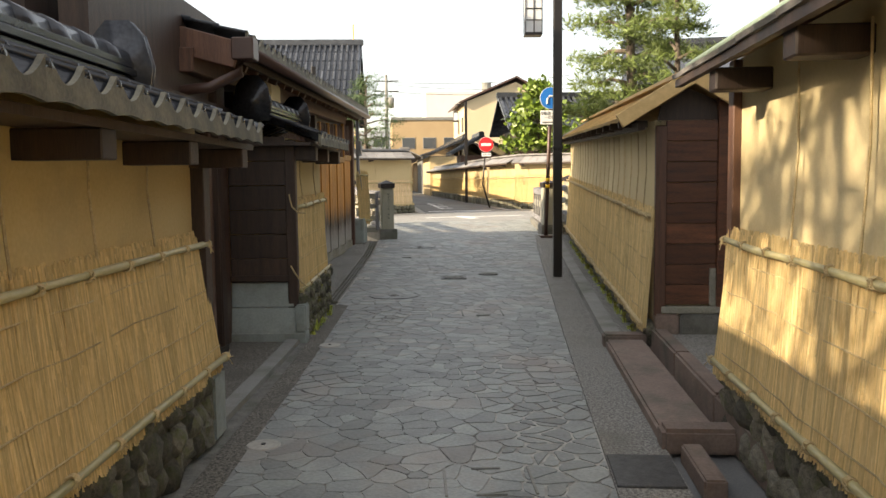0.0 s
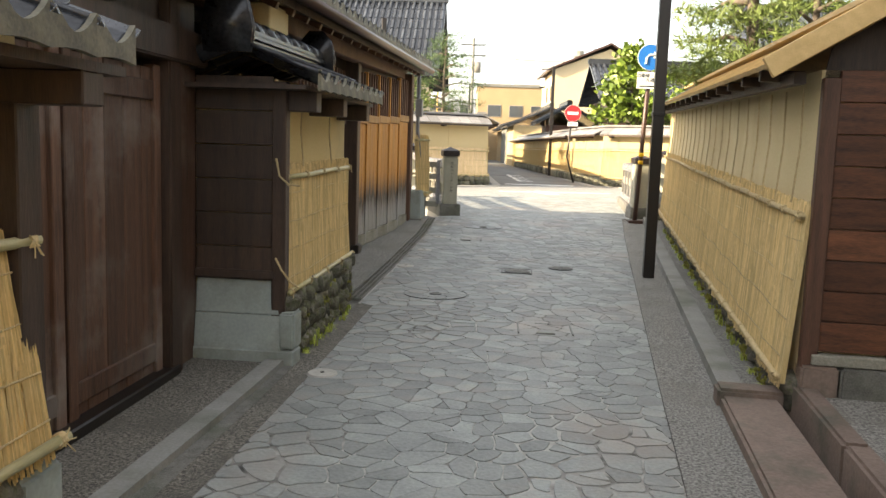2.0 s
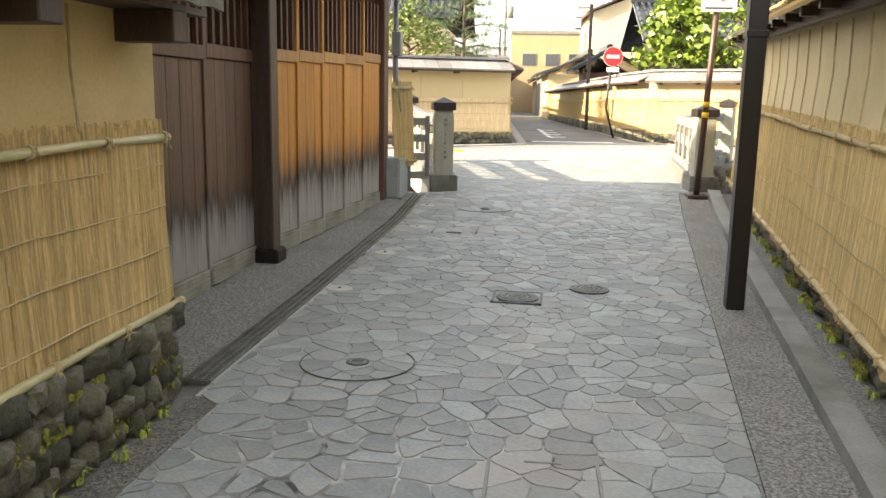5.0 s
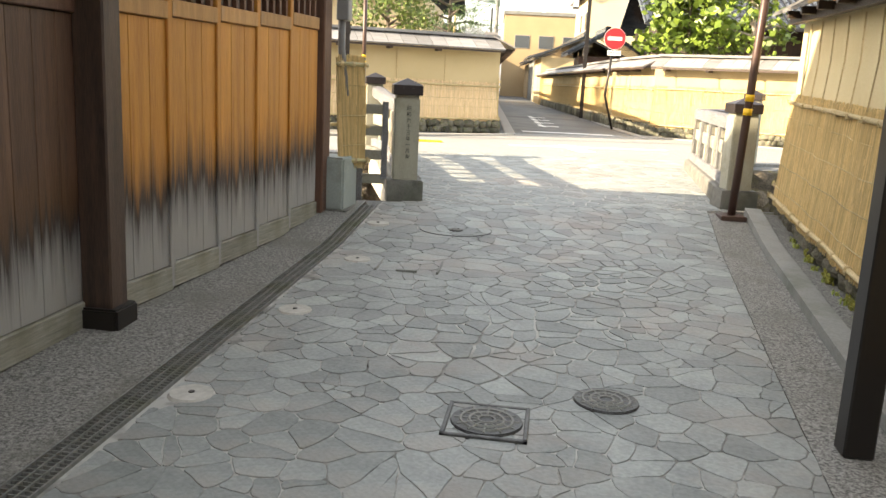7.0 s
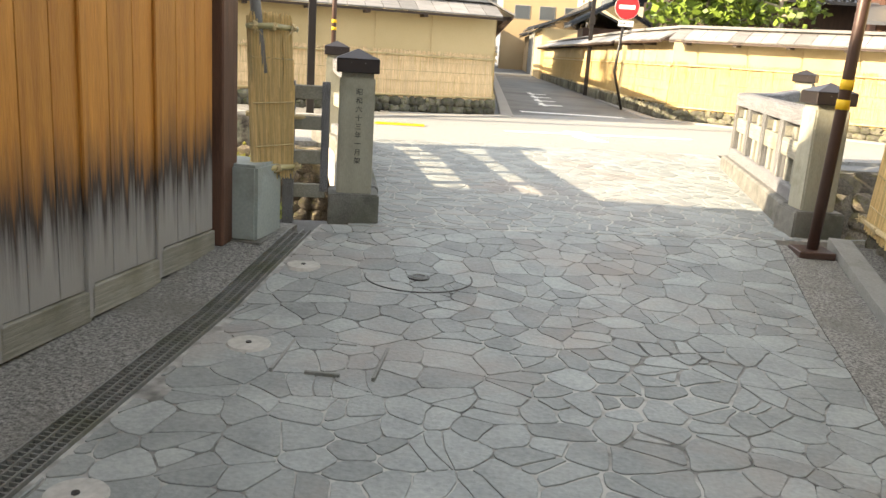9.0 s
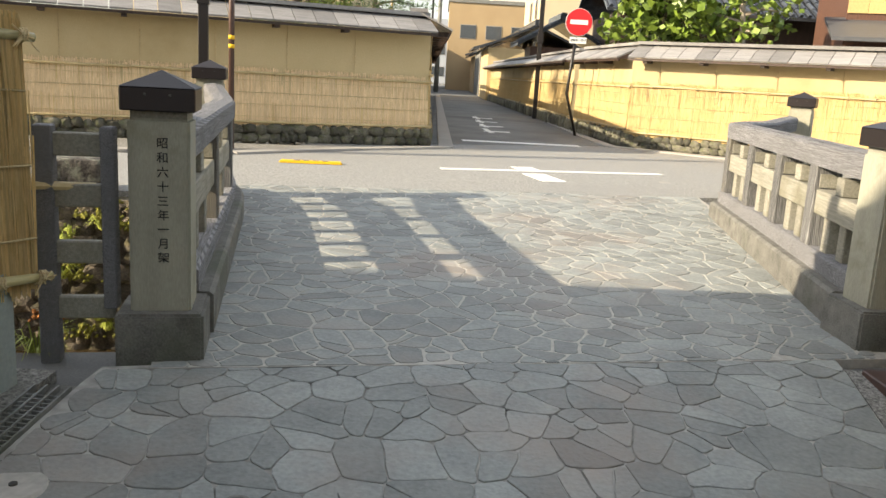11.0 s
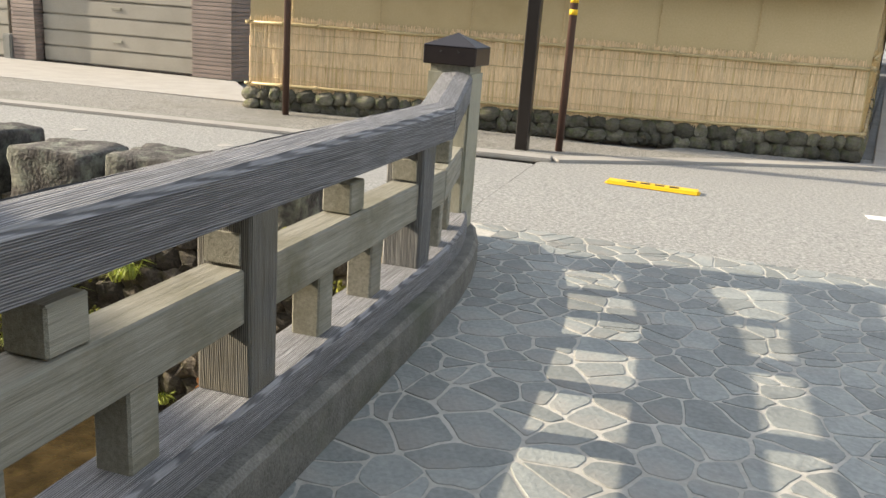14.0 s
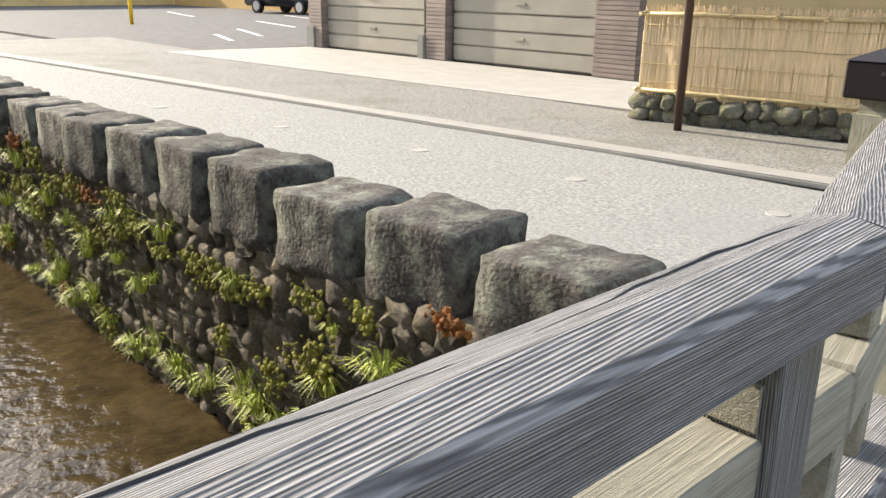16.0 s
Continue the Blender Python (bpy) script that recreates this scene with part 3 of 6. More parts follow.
solo("gate_side_panel", box(-2.16, -2.1, 7.824, 8.165, -.1, 2.2, .004), GATE_WOOD, "reddish-brown plank beside the gate post", "panel")
solo("gate_lintel", box(-2.3, -2.02, 5.1, 8.2, 1.98, 2.2, .012), DARK_WOOD, "dark timber lintel over the gate", "beam")
solo("gate_upper_wall", box(-2.3, -2.12, 5.1, 8.2, 2.21, 3.0), DARK_WOOD, "dark plank wall above the gate lintel", "wall", kind="structure")

# wing wall with tiled coping next to the gate
W2 = (-1.52, 8.22, -.06)
clay_wall("wall_wing", W2, 0, 2.12, 0.05, 1.98, .6, 1, .012, CLAY, "ochre clay wing wall with a straw mat")
straw_mat((-1.5, 8.24, -.06), 0, 2.06, .42, 1.36, 1, .012, per_m=320, flare=.05, seed=5)
cords((-1.5, 8.24, -.06), 0, 2.06, 1.36, 1.86, 1, .012, .9, 6)
th = thing("stone_footing", (-1.46, 8.2, -.06), 0, "mossy rubble stones under the straw mat", "stone footing")
part("backing", box(-.4, -.06, .05, 2.1, -.05, .45), RUBBLE_D, th)
rubble(th, 2.05, -.02, .45, 0.03, 1, .012, RUBBLE, .11, 9)
face = thing("wing_wall_face", (-2.1, 8.2, -.05), 0, "dark boarded end of the wing wall on a stone foot", "wall face", kind="structure")
for k in range(6):
    part("board", box(0, .56, -.03, 0, .55 + k * .24, .785 + k * .24, .004), DARK_WOOD, face)
part("corner_post", box(.56, .66, -.05, .05, .03, 1.95, .006), DARK_WOOD, face)
part("trim", box(-.02, .58, -.06, -.02, .56, .62, .008), DARK_WOOD, face)
for k, (a, b, z0, z1) in enumerate(((0, .64, .05, .3), (0, .62, .304, .55))):
    bm = prism([(-.09 + .035 * k, z0), (0.05, z0), (0.05, z1), (-.09 + .035 * (k + 1), z1)], b - a, "x")
    bmesh.ops.bevel(bm, geom=bm.edges[:], offset=.006, affect="EDGES")
    part("stone_slab", bm, GREEN_STONE, face, "smooth grey-green stone slab")
part("stone_slab", box(-.02, .74, -.1, .1, -.06, .055, .01), GREEN_STONE, face)
part("corner_stone", box(.63, .74, -.09, .12, .06, .33, .015), GREEN_STONE, face)
part("rope", tube([(.6, -.08, 1.42), (.63, -.1, 1.3), (.68, -.05, 1.24), (.74, .02, 1.23)], .008, 6), ROPE, face, "slack straw rope end")
part("rope", tube([(.6, -.08, .72), (.65, -.1, .64), (.7, -.05, .55), (.74, .02, .5)], .008, 6), ROPE, face, "slack straw rope end")
roofW = thing("wall_roof", (0, 8.0, 0), 0, "black pantile coping of the wing wall with end ornaments", "tile roof")
tile_roof(roofW, 2.5, (-1.22, 1.93), (-1.78, 2.15), .012)
tile_roof(roofW, 2.5, (-2.3, 1.93), (-1.82, 2.15), .012)
ridge_cap(roofW, (-1.8, .02, 2.15), (-1.8, 2.3, 2.18), .15)
part("eave_board", box(-2.2, -1.26, -.02, 2.4, 1.84, 1.87), DARK_WOOD, roofW)
for y in (.2, 1.05, 2.0):
    part("bracket", box(-1.56, -1.24, y, y + .14, 1.7, 1.84, .006), DARK_WOOD, roofW)


def drip_wood(name, dark=(.38, .14, .02), light=(.66, .30, .05)):
    """Cedar boards: orange above, black drips, bleached grey at the foot."""
    mat = stuff_mat(name, dark, light, 2.5, .55, .35, 26, stretch=(7, 7, .35), spread=.1)
    nt = mat.node_tree
    n, l = nt.nodes, nt.links
    b = n["Principled BSDF"]
    base = b.inputs["Base Color"].links[0].from_socket
    tc = n.new("ShaderNodeTexCoord")
    sep = n.new("ShaderNodeSeparateXYZ")
    l.new(tc.outputs["Object"], sep.inputs[0])
    mp = n.new("ShaderNodeMapping")
    mp.inputs["Scale"].default_value = (15, 15, .55)
    shift = n.new("ShaderNodeVectorMath")
    each = n.new("ShaderNodeMath")
    each.operation = "MULTIPLY"
    each.inputs[1].default_value = 23.0
    l.new(n.new("ShaderNodeObjectInfo").outputs["Random"], each.inputs[0])
    l.new(tc.outputs["Object"], shift.inputs[0])
    l.new(each.outputs[0], shift.inputs[1])
    l.new(shift.outputs[0], mp.inputs[0])
    ns = n.new("ShaderNodeTexNoise")
    ns.inputs["Scale"].default_value, ns.inputs["Detail"].default_value, ns.inputs["Roughness"].default_value = 1.0, 7, .68
    l.new(mp.outputs[0], ns.inputs[0])
    ad = n.new("ShaderNodeMath")
    ad.operation = "MULTIPLY_ADD"
    ad.inputs[1].default_value = 0.9
    l.new(ns.outputs[0], ad.inputs[0])
    sub = n.new("ShaderNodeMath")
    sub.operation = "SUBTRACT"
    l.new(sep.outputs[2], sub.inputs[0])
    sub.inputs[1].default_value = 0.5
    l.new(sub.outputs[0], ad.inputs[2])
    cr = n.new("ShaderNodeValToRGB")
    e = cr.color_ramp.elements
    e[0].position, e[0].color = .25, (.30, .29, .27, 1)
    e[1].position, e[1].color = 1.0, (.16, .07, .025, 1)
    for pos, c in ((.42, (.20, .19, .18, 1)), (.55, (.035, .025, .02, 1)), (.68, (.09, .045, .02, 1)), (.76, (.10, .05, .02, 1))):
        x = e.new(pos)
        x.color = c
    l.new(ad.outputs[0], cr.inputs[0])
    mask = n.new("ShaderNodeMapRange")
    mask.inputs[1].default_value, mask.inputs[2].default_value = .60, .92
    l.new(ad.outputs[0], mask.inputs[0])
    mx = n.new("ShaderNodeMix")
    mx.data_type = "RGBA"
    l.new(mask.outputs[0], mx.inputs[0])
    l.new(cr.outputs[0], mx.inputs[6])
    l.new(base, mx.inputs[7])
    l.new(mx.outputs[2], b.inputs["Base Color"])
    return mat


DRIP = drip_wood("weathered_cedar")
DRIP_D = drip_wood("dark_weathered_cedar", (.045, .024, .015), (.17, .09, .055))


def gate_panel(loc, turn, w, mat, frame_mat, label, slats, h1=1.72, h2=2.42):
    """One bay of the gatehouse front, facing +x: foot board, boards, mid rail, lattice above."""
    th = thing("gate_bay", loc, turn, label, "gate panel", "bays of the gatehouse front")
    part("foot_board", box(-.03, .03, 0, w, 0, .16, .006), PALE_WOOD, th, "pale greenish foot board")
    n = max(2, round(w / .19))
    for k in range(n):
        part("board", box(-.02, .012, w * k / n + .002, w * (k + 1) / n - .002, .165, h1, .003), mat, th)
    part("mid_rail", box(-.03, .035, .02, w - .02, h1 + .004, h1 + .11, .006), frame_mat, th)
    part("lattice_backing", box(-.06, -.045, 0, w, h1 + .11, h2), DARK_WOOD, th)
    for k in range(slats):
        y = w * (k + .5) / slats
        part("lattice_bar", box(-.03, .01, y - .018, y + .018, h1 + .115, h2, .003), BROWN_WOOD, th)
    part("stile", box(-.03, .03, -.028, .028, 0.0, h2, .006), mat, th)
    return th


def gate_x(y):
    return -2.2 + max(0.0, y - 12.7) * 0.09


FRAME_OR = stuff_mat("orange_frame_timber", (.30, .14, .04), (.52, .28, .09), 3, .55, .3, 26, stretch=(7, 7, .4), spread=.15, stain=(.2, .19, .18), stain_scale=1.2)
for k in range(3):
    y = 10.42 + k * .98
    gate_panel((gate_x(y), y, ground_z(-2, y) + .02), 0, .98, DRIP_D, BROWN_WOOD, "dark brown closed gate bay with a barred top", 7)
for k in range(5):
    y = 13.52 + k * .625
    gate_panel((gate_x(y), y, ground_z(-2, y) + .02), -5.1, .625, DRIP, FRAME_OR, "orange cedar gate bay, stained black and grey below", 5)
gp = thing("gate_post", (-2.1, 13.4, ground_z(-2, 13.4)), 0, "tall dark squared gatehouse post on a black shoe", "post")
part("shaft", box(-.09, .09, -.09, .09, .08, 2.7, .01), DARK_WOOD, gp)
part("shoe", box(-.115, .135, -.12, .12, -.01, .12, .012), BLACK_METAL, gp, "black metal shoe")
gp = thing("gate_post", (-1.88, 16.78, .2), 0, "dark end post of the gatehouse", "post")
part("shaft", box(-.13, .1, -.1, .14, 0, 2.5, .01), BROWN_WOOD, gp)
solo("gatehouse_wall", prism([(-6.0, 10.3), (-2.28, 10.3), (-2.28, 12.7), (-1.93, 16.9), (-6.0, 16.9)], 2.6, "y", m=Matrix(((1, 0, 0, 0), (0, 0, 1, 0), (0, 1, 0, 0), (0, 0, 0, 1)))), DARK_WOOD, "dark timber body of the gatehouse", "house wall", kind="structure")
# corner foot of the gatehouse, with its straw wrapping
foot = thing("corner_foot", (-1.98, 16.95, .16), -5, "grey-green stone foot at the gatehouse corner", "stone foot")
part("block", box(-.1, .38, -.1, .3, .05, .56, .02), GREEN_STONE, foot)
part("plinth", box(-.12, .43, -.14, .34, -.05, .06, .015), CONCRETE_D, foot)
wrap = straw_mat((-1.74, 17.0, .3), -28, .34, .32, 1.36, 1, per_m=420, flare=.06, seed=12, seams=3, label="narrow straw mat wrapped round the corner post")
solo("downpipe", tube([(-1.72, 17.05, 2.7), (-1.72, 17.05, 1.75), (-1.68, 17.1, 1.3)], .035, 10), plain("grey_pipe", (.2, .2, .2), .5), "grey rain downpipe at the gatehouse corner", "pipe", smooth=True)
solo("meter_box", box(-1.76, -1.64, 16.98, 17.12, 2.0, 2.3, .01), plain("grey_box", (.25, .25, .25), .5), "small grey box on the corner post", "box")
# the long gatehouse roof
roofG = thing("gatehouse_roof", (-.14, 6.9, .03), -.6, "long black pantile roof with dark timber eaves", "roof")
SLG = .02
tile_roof(roofG, 10.1, (-1.5, 2.66), (-3.35, 3.15), SLG, real=False)
tile_roof(roofG, 10.1, (-5.3, 2.6), (-3.39, 3.15), SLG, real=False)
part("roof_deck", shear(prism([(-1.58, 2.55), (-3.35, 3.03), (-5.2, 2.55), (-5.2, 2.5), (-3.35, 2.95), (-1.58, 2.48)], 10.1), SLG), DARK_WOOD, roofG)
ridge_cap(roofG, (-3.37, 0.1, 3.15), (-3.37, 10.0, 3.36), .22, .2)
for s in (-1, 1):
    part("bargeboard", beam((-3.37, -.03, 3.0), (-3.37 + s * 1.85, -.03, 2.5), .05, .22, bevel=.008), BROWN_WOOD, roofG)
part("purlin", beam((-1.95, -.1, 2.46), (-1.95, 10.0, 2.46 + SLG * 11.4), .16, .2, bevel=.01), BROWN_WOOD, roofG)
for k in range(23):
    y = .25 + k * .435
    part("rafter", beam((-1.62, y, 2.47 + SLG * y), (-2.4, y, 2.8 + SLG * y), .055, .07), BROWN_WOOD, roofG)
part("gutter", tube([(-1.46, 0, 2.55), (-1.46, 10.1, 2.55 + SLG * 10.1)], .05, 10), BROWN_METAL, roofG, "brown half-round rain gutter", True)
part("gutter_elbow", tube([(-1.48, .05, 2.52), (-1.52, .02, 2.36), (-1.75, -.05, 2.24), (-2.15, -.08, 2.2)], .045, 10), BROWN_METAL, roofG, "", True)
part("gutter_box", box(-1.56, -1.38, -.08, .12, 2.46, 2.64, .01), BROWN_METAL, roofG)
solo("gable_wall", prism([(-5.1, 0), (-2.3, 0), (-2.3, 2.5), (-3.4, 2.85), (-5.1, 2.3)], .12, "y", m=Matrix.Translation((0, 7.4, 0))), DARK_WOOD, "dark boarded gable above the gate", "wall", kind="structure")
solo("gable_plaster_box", box(-2.2, -1.8, 8.9, 9.4, 2.36, 2.56, .01), CLAY_PALE, "small cream plaster end behind the tiled coping", "plaster block")
# houses behind the near wall
clay_wall("house_wall_west", (-4.6, -8, -.1), 0, 15.2, 0, 3.3, .2, 1, 0, DARK_WOOD, "dark boarded house wall behind the clay wall")
roofH = thing("house_roof", (0, -8, 0), 0, "black tiled house roof above the near wall", "roof")
part("roof_slope", prism([(-3.55, 2.9), (-3.55, 2.98), (-7, 4.35), (-7, 4.27)], 14.3), TILE, roofH)
tile_roof(roofH, 14.3, (-3.5, 3.02), (-7, 4.42), real=False)
tall = thing("plaster_house", (-4.2, 17.4, 0), 0, "tall cream plaster house behind the gatehouse", "house")
PLASTER = plain("cream_plaster", (.55, .5, .42), .85)
part("main_wall", box(-12, -.8, -14.9, -3.9, 0, 6.5), PLASTER, tall)
part("roof", box(-12.3, -.4, -15.1, -3.8, 6.504, 6.75), BROWN_METAL, tall)


# ---- walls at +x ----
TR = -4.69


def RP(y, off, z=0.0):
    return (right_x(y, off), y, ground_z(right_x(y, off), y) + z)


R1 = RP(-6, .86)
clay_wall("wall_east_near", (R1[0], -6, -.11), TR, 11.2, 0, 2.32, .45, -1, 0, CLAY_PALE, "pale ochre clay wall with a straw mat")
straw_mat((R1[0] - .02, -6, -.11), TR, 11.2, .4, 1.27, -1, flare=.09, seed=21, per_m=300)
cords((R1[0] - .02, -6, -.11), TR, 11.2, 1.27, 2.2, -1, 0, .8, 8)
th = thing("stone_footing", (R1[0] - .05, -6, -.11), TR, "mossy rubble footing of the clay wall", "stone footing")
part("backing", box(.05, .2, 0, 11.2, 0, .5), RUBBLE_D, th)
rubble(th, 11.1, 0, .45, 0, -1, 0, RUBBLE, .17, 14)
r1 = thing("board_roof", (R1[0], -6, 0), TR, "grey weathered board coping over the clay wall", "board roof")
for k in range(38):
    part("roof_board", beam((-.36, .15 + k * .3, 2.13 + RNG.uniform(-.006, .006)), (.32, .15 + k * .3, 2.42), .296, .025, up=(0, 0, 1)), TIN_BOARD, r1)
part("fascia", box(-.34, -.3, 0, 11.4, 2.07, 2.115), DARK_WOOD, r1)
for k in range(9):
    part("bracket", box(-.3, 0, .5 + k * 1.25, .66 + k * 1.25, 1.96, 2.08, .008), DARK_WOOD, r1)
part("end_post", box(-.05, .1, 11.1, 11.22, 0, 2.2, .006), BROWN_WOOD, r1)

# entrance between the two walls: stone steps, platform, gabled wall end
st = thing("stone_step", RP(4.8, .36), TR, "red-brown stone step with worn edges", "step")
part("slab", box(0, .36, 0, 3.2, -.03, .075, .02), RED_STONE, st)
part("end_block", box(-.01, .44, -.02, .18, -.03, .125, .025), RED_STONE, st)
part("end_block", box(-.02, .4, 3.0, 3.2, -.03, .12, .02), RED_STONE, st)
st = thing("stone_curb", RP(4.0, .78), TR, "raised red-brown stone curb before the entrance", "kerb")
for k in range(3):
    part("curb_stone", box(0, .14, k * 1.32, k * 1.32 + 1.312, -.05, .20, .02), RED_STONE, st)
slab("entrance_floor", (RP(4.0, .945)[:2], RP(4.0, 4)[:2], RP(8.6, 4)[:2], RP(8.6, .945)[:2]), .15, .25, GRAVEL_CON, "damp concrete floor of the side entrance", "floor")
solo("drain_cover", box(0, .36, 0, .5, -.02, .012, .004), IRON, "ribbed iron drain cover beside the step", "drain cover", loc=RP(4.2, .01), turn=TR)
solo("drain_block", box(0, .12, 0, .6, -.05, .07, .012), RED_STONE, "red-brown edge stone beside the drain", "stone", loc=RP(4.1, .44), turn=TR)

R2 = RP(7.75, .80)
SLR = .028
L2 = 10.85
clay_wall("wall_east_far", (R2[0], R2[1], -.08), TR, L2, 0, 2.1, .6, -1, SLR, CLAY_PALE, "pale clay wall with a long straw mat")
straw_mat((R2[0] - .02, R2[1] - .02, -.08), TR, L2, .16, 1.28, -1, SLR, per_m=300, flare=.07, seed=31, pole=ROPE)
cords((R2[0] - .02, R2[1], -.08), TR, L2, 1.28, 2.0, -1, SLR, .5, 9)
th = thing("stone_footing", (R2[0] - .02, R2[1], -.08), TR, "low mossy stones under the straw mat", "stone footing")
rubble(th, L2, -.02, .2, 0, -1, SLR, RUBBLE, .14, 17)
r2 = thing("board_roof", (R2[0], R2[1], 0), TR, "fresh cedar board coping with a gable end", "board roof")
for s, n in ((-1, 36), (1, 36)):
    for k in range(n):
        y = -.25 + k * .31
        part("roof_board", beam((.3, y + .15, 2.4 + SLR * y), (.3 + s * .62, y + .15, 2.04 + SLR * y), .306, .03), FRESH_WOOD if k < 30 else TIN_BOARD, r2)
    part("bargeboard", beam((.3, -.26, 2.4), (.3 + s * .66, -.26, 2.0), .045, .13, bevel=.006), FRESH_WOOD, r2, "fresh yellow bargeboard")
part("ridge_board", beam((.3, -.32, 2.44), (.3, L2 + .2, 2.44 + SLR * L2), .16, .035), FRESH_WOOD, r2)
part("eave_beam", beam((-.12, 0, 1.97), (-.12, L2, 1.97 + SLR * L2), .07, .07), DARK_WOOD, r2)
for k in range(15):
    y = .4 + k * .7
    part("bracket", box(-.28, 0, y, y + .07, 1.97 + SLR * y, 2.04 + SLR * y, .005), DARK_WOOD, r2)
end = thing("wall_end", (R2[0], R2[1], -.05), TR, "red-brown boarded wall end on a stone sill", "wall face", kind="structure")
for k in range(9):
    part("board", box(.1, .56, -.05, -.01, .36 + k * .19, .545 + k * .19, .004), RED_WOOD, end)
part("frame_post", box(.0, .1, -.075, 0, .02, 2.02, .006), BROWN_WOOD, end)
part("frame_post", box(.56, .68, -.09, 0, .02, 2.3, .006), RED_WOOD, end)
part("sill", box(.06, .66, -.1, -.002, .28, .345, .006), PALE_WOOD, end, "pale worn wooden sill")
part("bleached_post", box(.5, .56, -.065, -.01, .345, .7, .004), PALE_WOOD, end)
part("stone", box(0, .22, -.12, .05, 0, .275, .015), RED_STONE, end)
part("stone", box(.23, .68, -.12, .05, 0, .275, .015), CONCRETE_D, end)
part("gable_fill", prism([(0, 1.95), (.68, 1.95), (.55, 2.25), (.3, 2.36), (.05, 2.2)], .03, "x", m=Matrix.Rotation(math.pi / 2, 4, "Z") @ Matrix.Scale(-1, 4, (0, 1, 0))), DARK_WOOD, end)
gl = thing("lattice_gate", (R2[0] + .72, R2[1] + .1, .1), TR, "dark latticed entrance door beside the wall end", "door")
for k in range(8):
    part("bar", box(k * .12, k * .12 + .045, 0, .035, 0, 2.0, .004), BROWN_WOOD, gl)
for z in (.0, .9, 1.75, 2.0):
    part("rail", box(0, .9, .0, .05, z, z + .09, .005), BROWN_WOOD, gl)
part("backing", box(0, .9, .055, .08, 0, 2.1), DARK_WOOD, gl)
part("lamp", box(.06, .14, -.06, 0, 1.62, 1.84, .01), WHITE, gl, "small white wall lamp")
# house behind
hs = thing("timber_house", (3.5, 2.5, 0), TR, "dark timber house with a low tiled eave", "house")
part("wall", box(.4, 6, -9, 9.2, 0, 4.6), DARK_WOOD, hs)
part("eave_deck", prism([(-.55, 3.12), (-.55, 3.2), (3.0, 4.4), (3.0, 4.3)], 10.2, "y"), DARK_WOOD, hs)
part("gutter", tube([(-.6, -.0, 3.16), (-.6, 10.2, 3.16)], .05, 8), stuff_mat("green_copper", (.12, .2, .16), (.3, .36, .28), 8, .6), hs, "verdigris copper gutter", True)
for k in range(16):
    part("rafter", beam((-.5, .3 + k * .65, 3.09), (.5, .3 + k * .65, 3.42), .06, .09), FRESH_WOOD if k > 12 else BROWN_WOOD, hs)
part("upper_wall", box(1.2, 6, 1, 9, 4.604, 6.4), DARK_WOOD, hs)
part("upper_roof", prism([(.2, 5.4), (.2, 5.5), (3.6, 7.4), (7, 5.5), (7, 5.4), (3.6, 7.3)], 10.5, "y", m=Matrix.Translation((0, .5, 0))), BROWN_WOOD, hs)

# ---- bridge, canal ----
def cap_post(u, v, turn, h, w, label, text=False, base=None, z=None, stone=True):
    p = cross(u, v, z)
    th = thing("bridge_post", p, SKEW + turn, label, "post", "posts of the bridge railing")
    hw = w / 2
    part("shaft", box(-hw, hw, -hw, hw, .2 if base else 0, h - .15, .012), POST_STONE, th)
    part("neck", box(-hw + .012, hw - .012, -hw + .012, hw - .012, h - .152, h - .12), PALE_WOOD, th)
    cap = box(-hw - .025, hw + .025, -hw - .025, hw + .025, h - .12, h - .02, .006)
    part("cap", cap, COPPER_CAP, th, "dark metal cap")
    bm = bmesh.new()
    r = hw + .027
    vs = [bm.verts.new(c) for c in ((-r, -r, h - .0205), (r, -r, h - .0205), (r, r, h - .0205), (-r, r, h - .0205), (0, 0, h + .05))]
    for k in range(4):
        bm.faces.new((vs[k], vs[(k + 1) % 4], vs[4]))
    bm.faces.new(vs[3::-1])
    part("cap_top", bm, COPPER_CAP, th)
    for x in (-.05, .05):
        part("nail", tube([(x, -hw - .024, h - .05), (x, -hw - .03, h - .05)], .006, 6), IRON, th)
    if base:
        part("base_block", box(-base / 2, base / 2, -base / 2, base / 2, -.05, .21, .012), CONCRETE_D, th, "dark stained stone base")
    return th


RAIL_Z = .27


def sweep(path, w, z0, z1, chamfer=.015):
    """A squared band along a bent plan line, mitred at the bends."""
    bm = bmesh.new()
    pts = [Vector((u, v, 0)) for u, v in path]
    rings = []
    for k, p in enumerate(pts):
        d = (pts[min(k + 1, len(pts) - 1)] - pts[max(k - 1, 0)]).normalized()
        side = Vector((d.y, -d.x, 0))
        rings.append([bm.verts.new(p + side * a + Vector((0, 0, z))) for a, z in ((-w, z0), (w, z0), (w, z1 - chamfer), (w - chamfer, z1), (chamfer - w, z1), (-w, z1 - chamfer))])
    for a, b in zip(rings, rings[1:]):
        for k in range(6):
            bm.faces.new((a[k], a[(k + 1) % 6], b[(k + 1) % 6], b[k]))
    bm.faces.new(rings[0])
    bm.faces.new(rings[-1][::-1])
    return bm


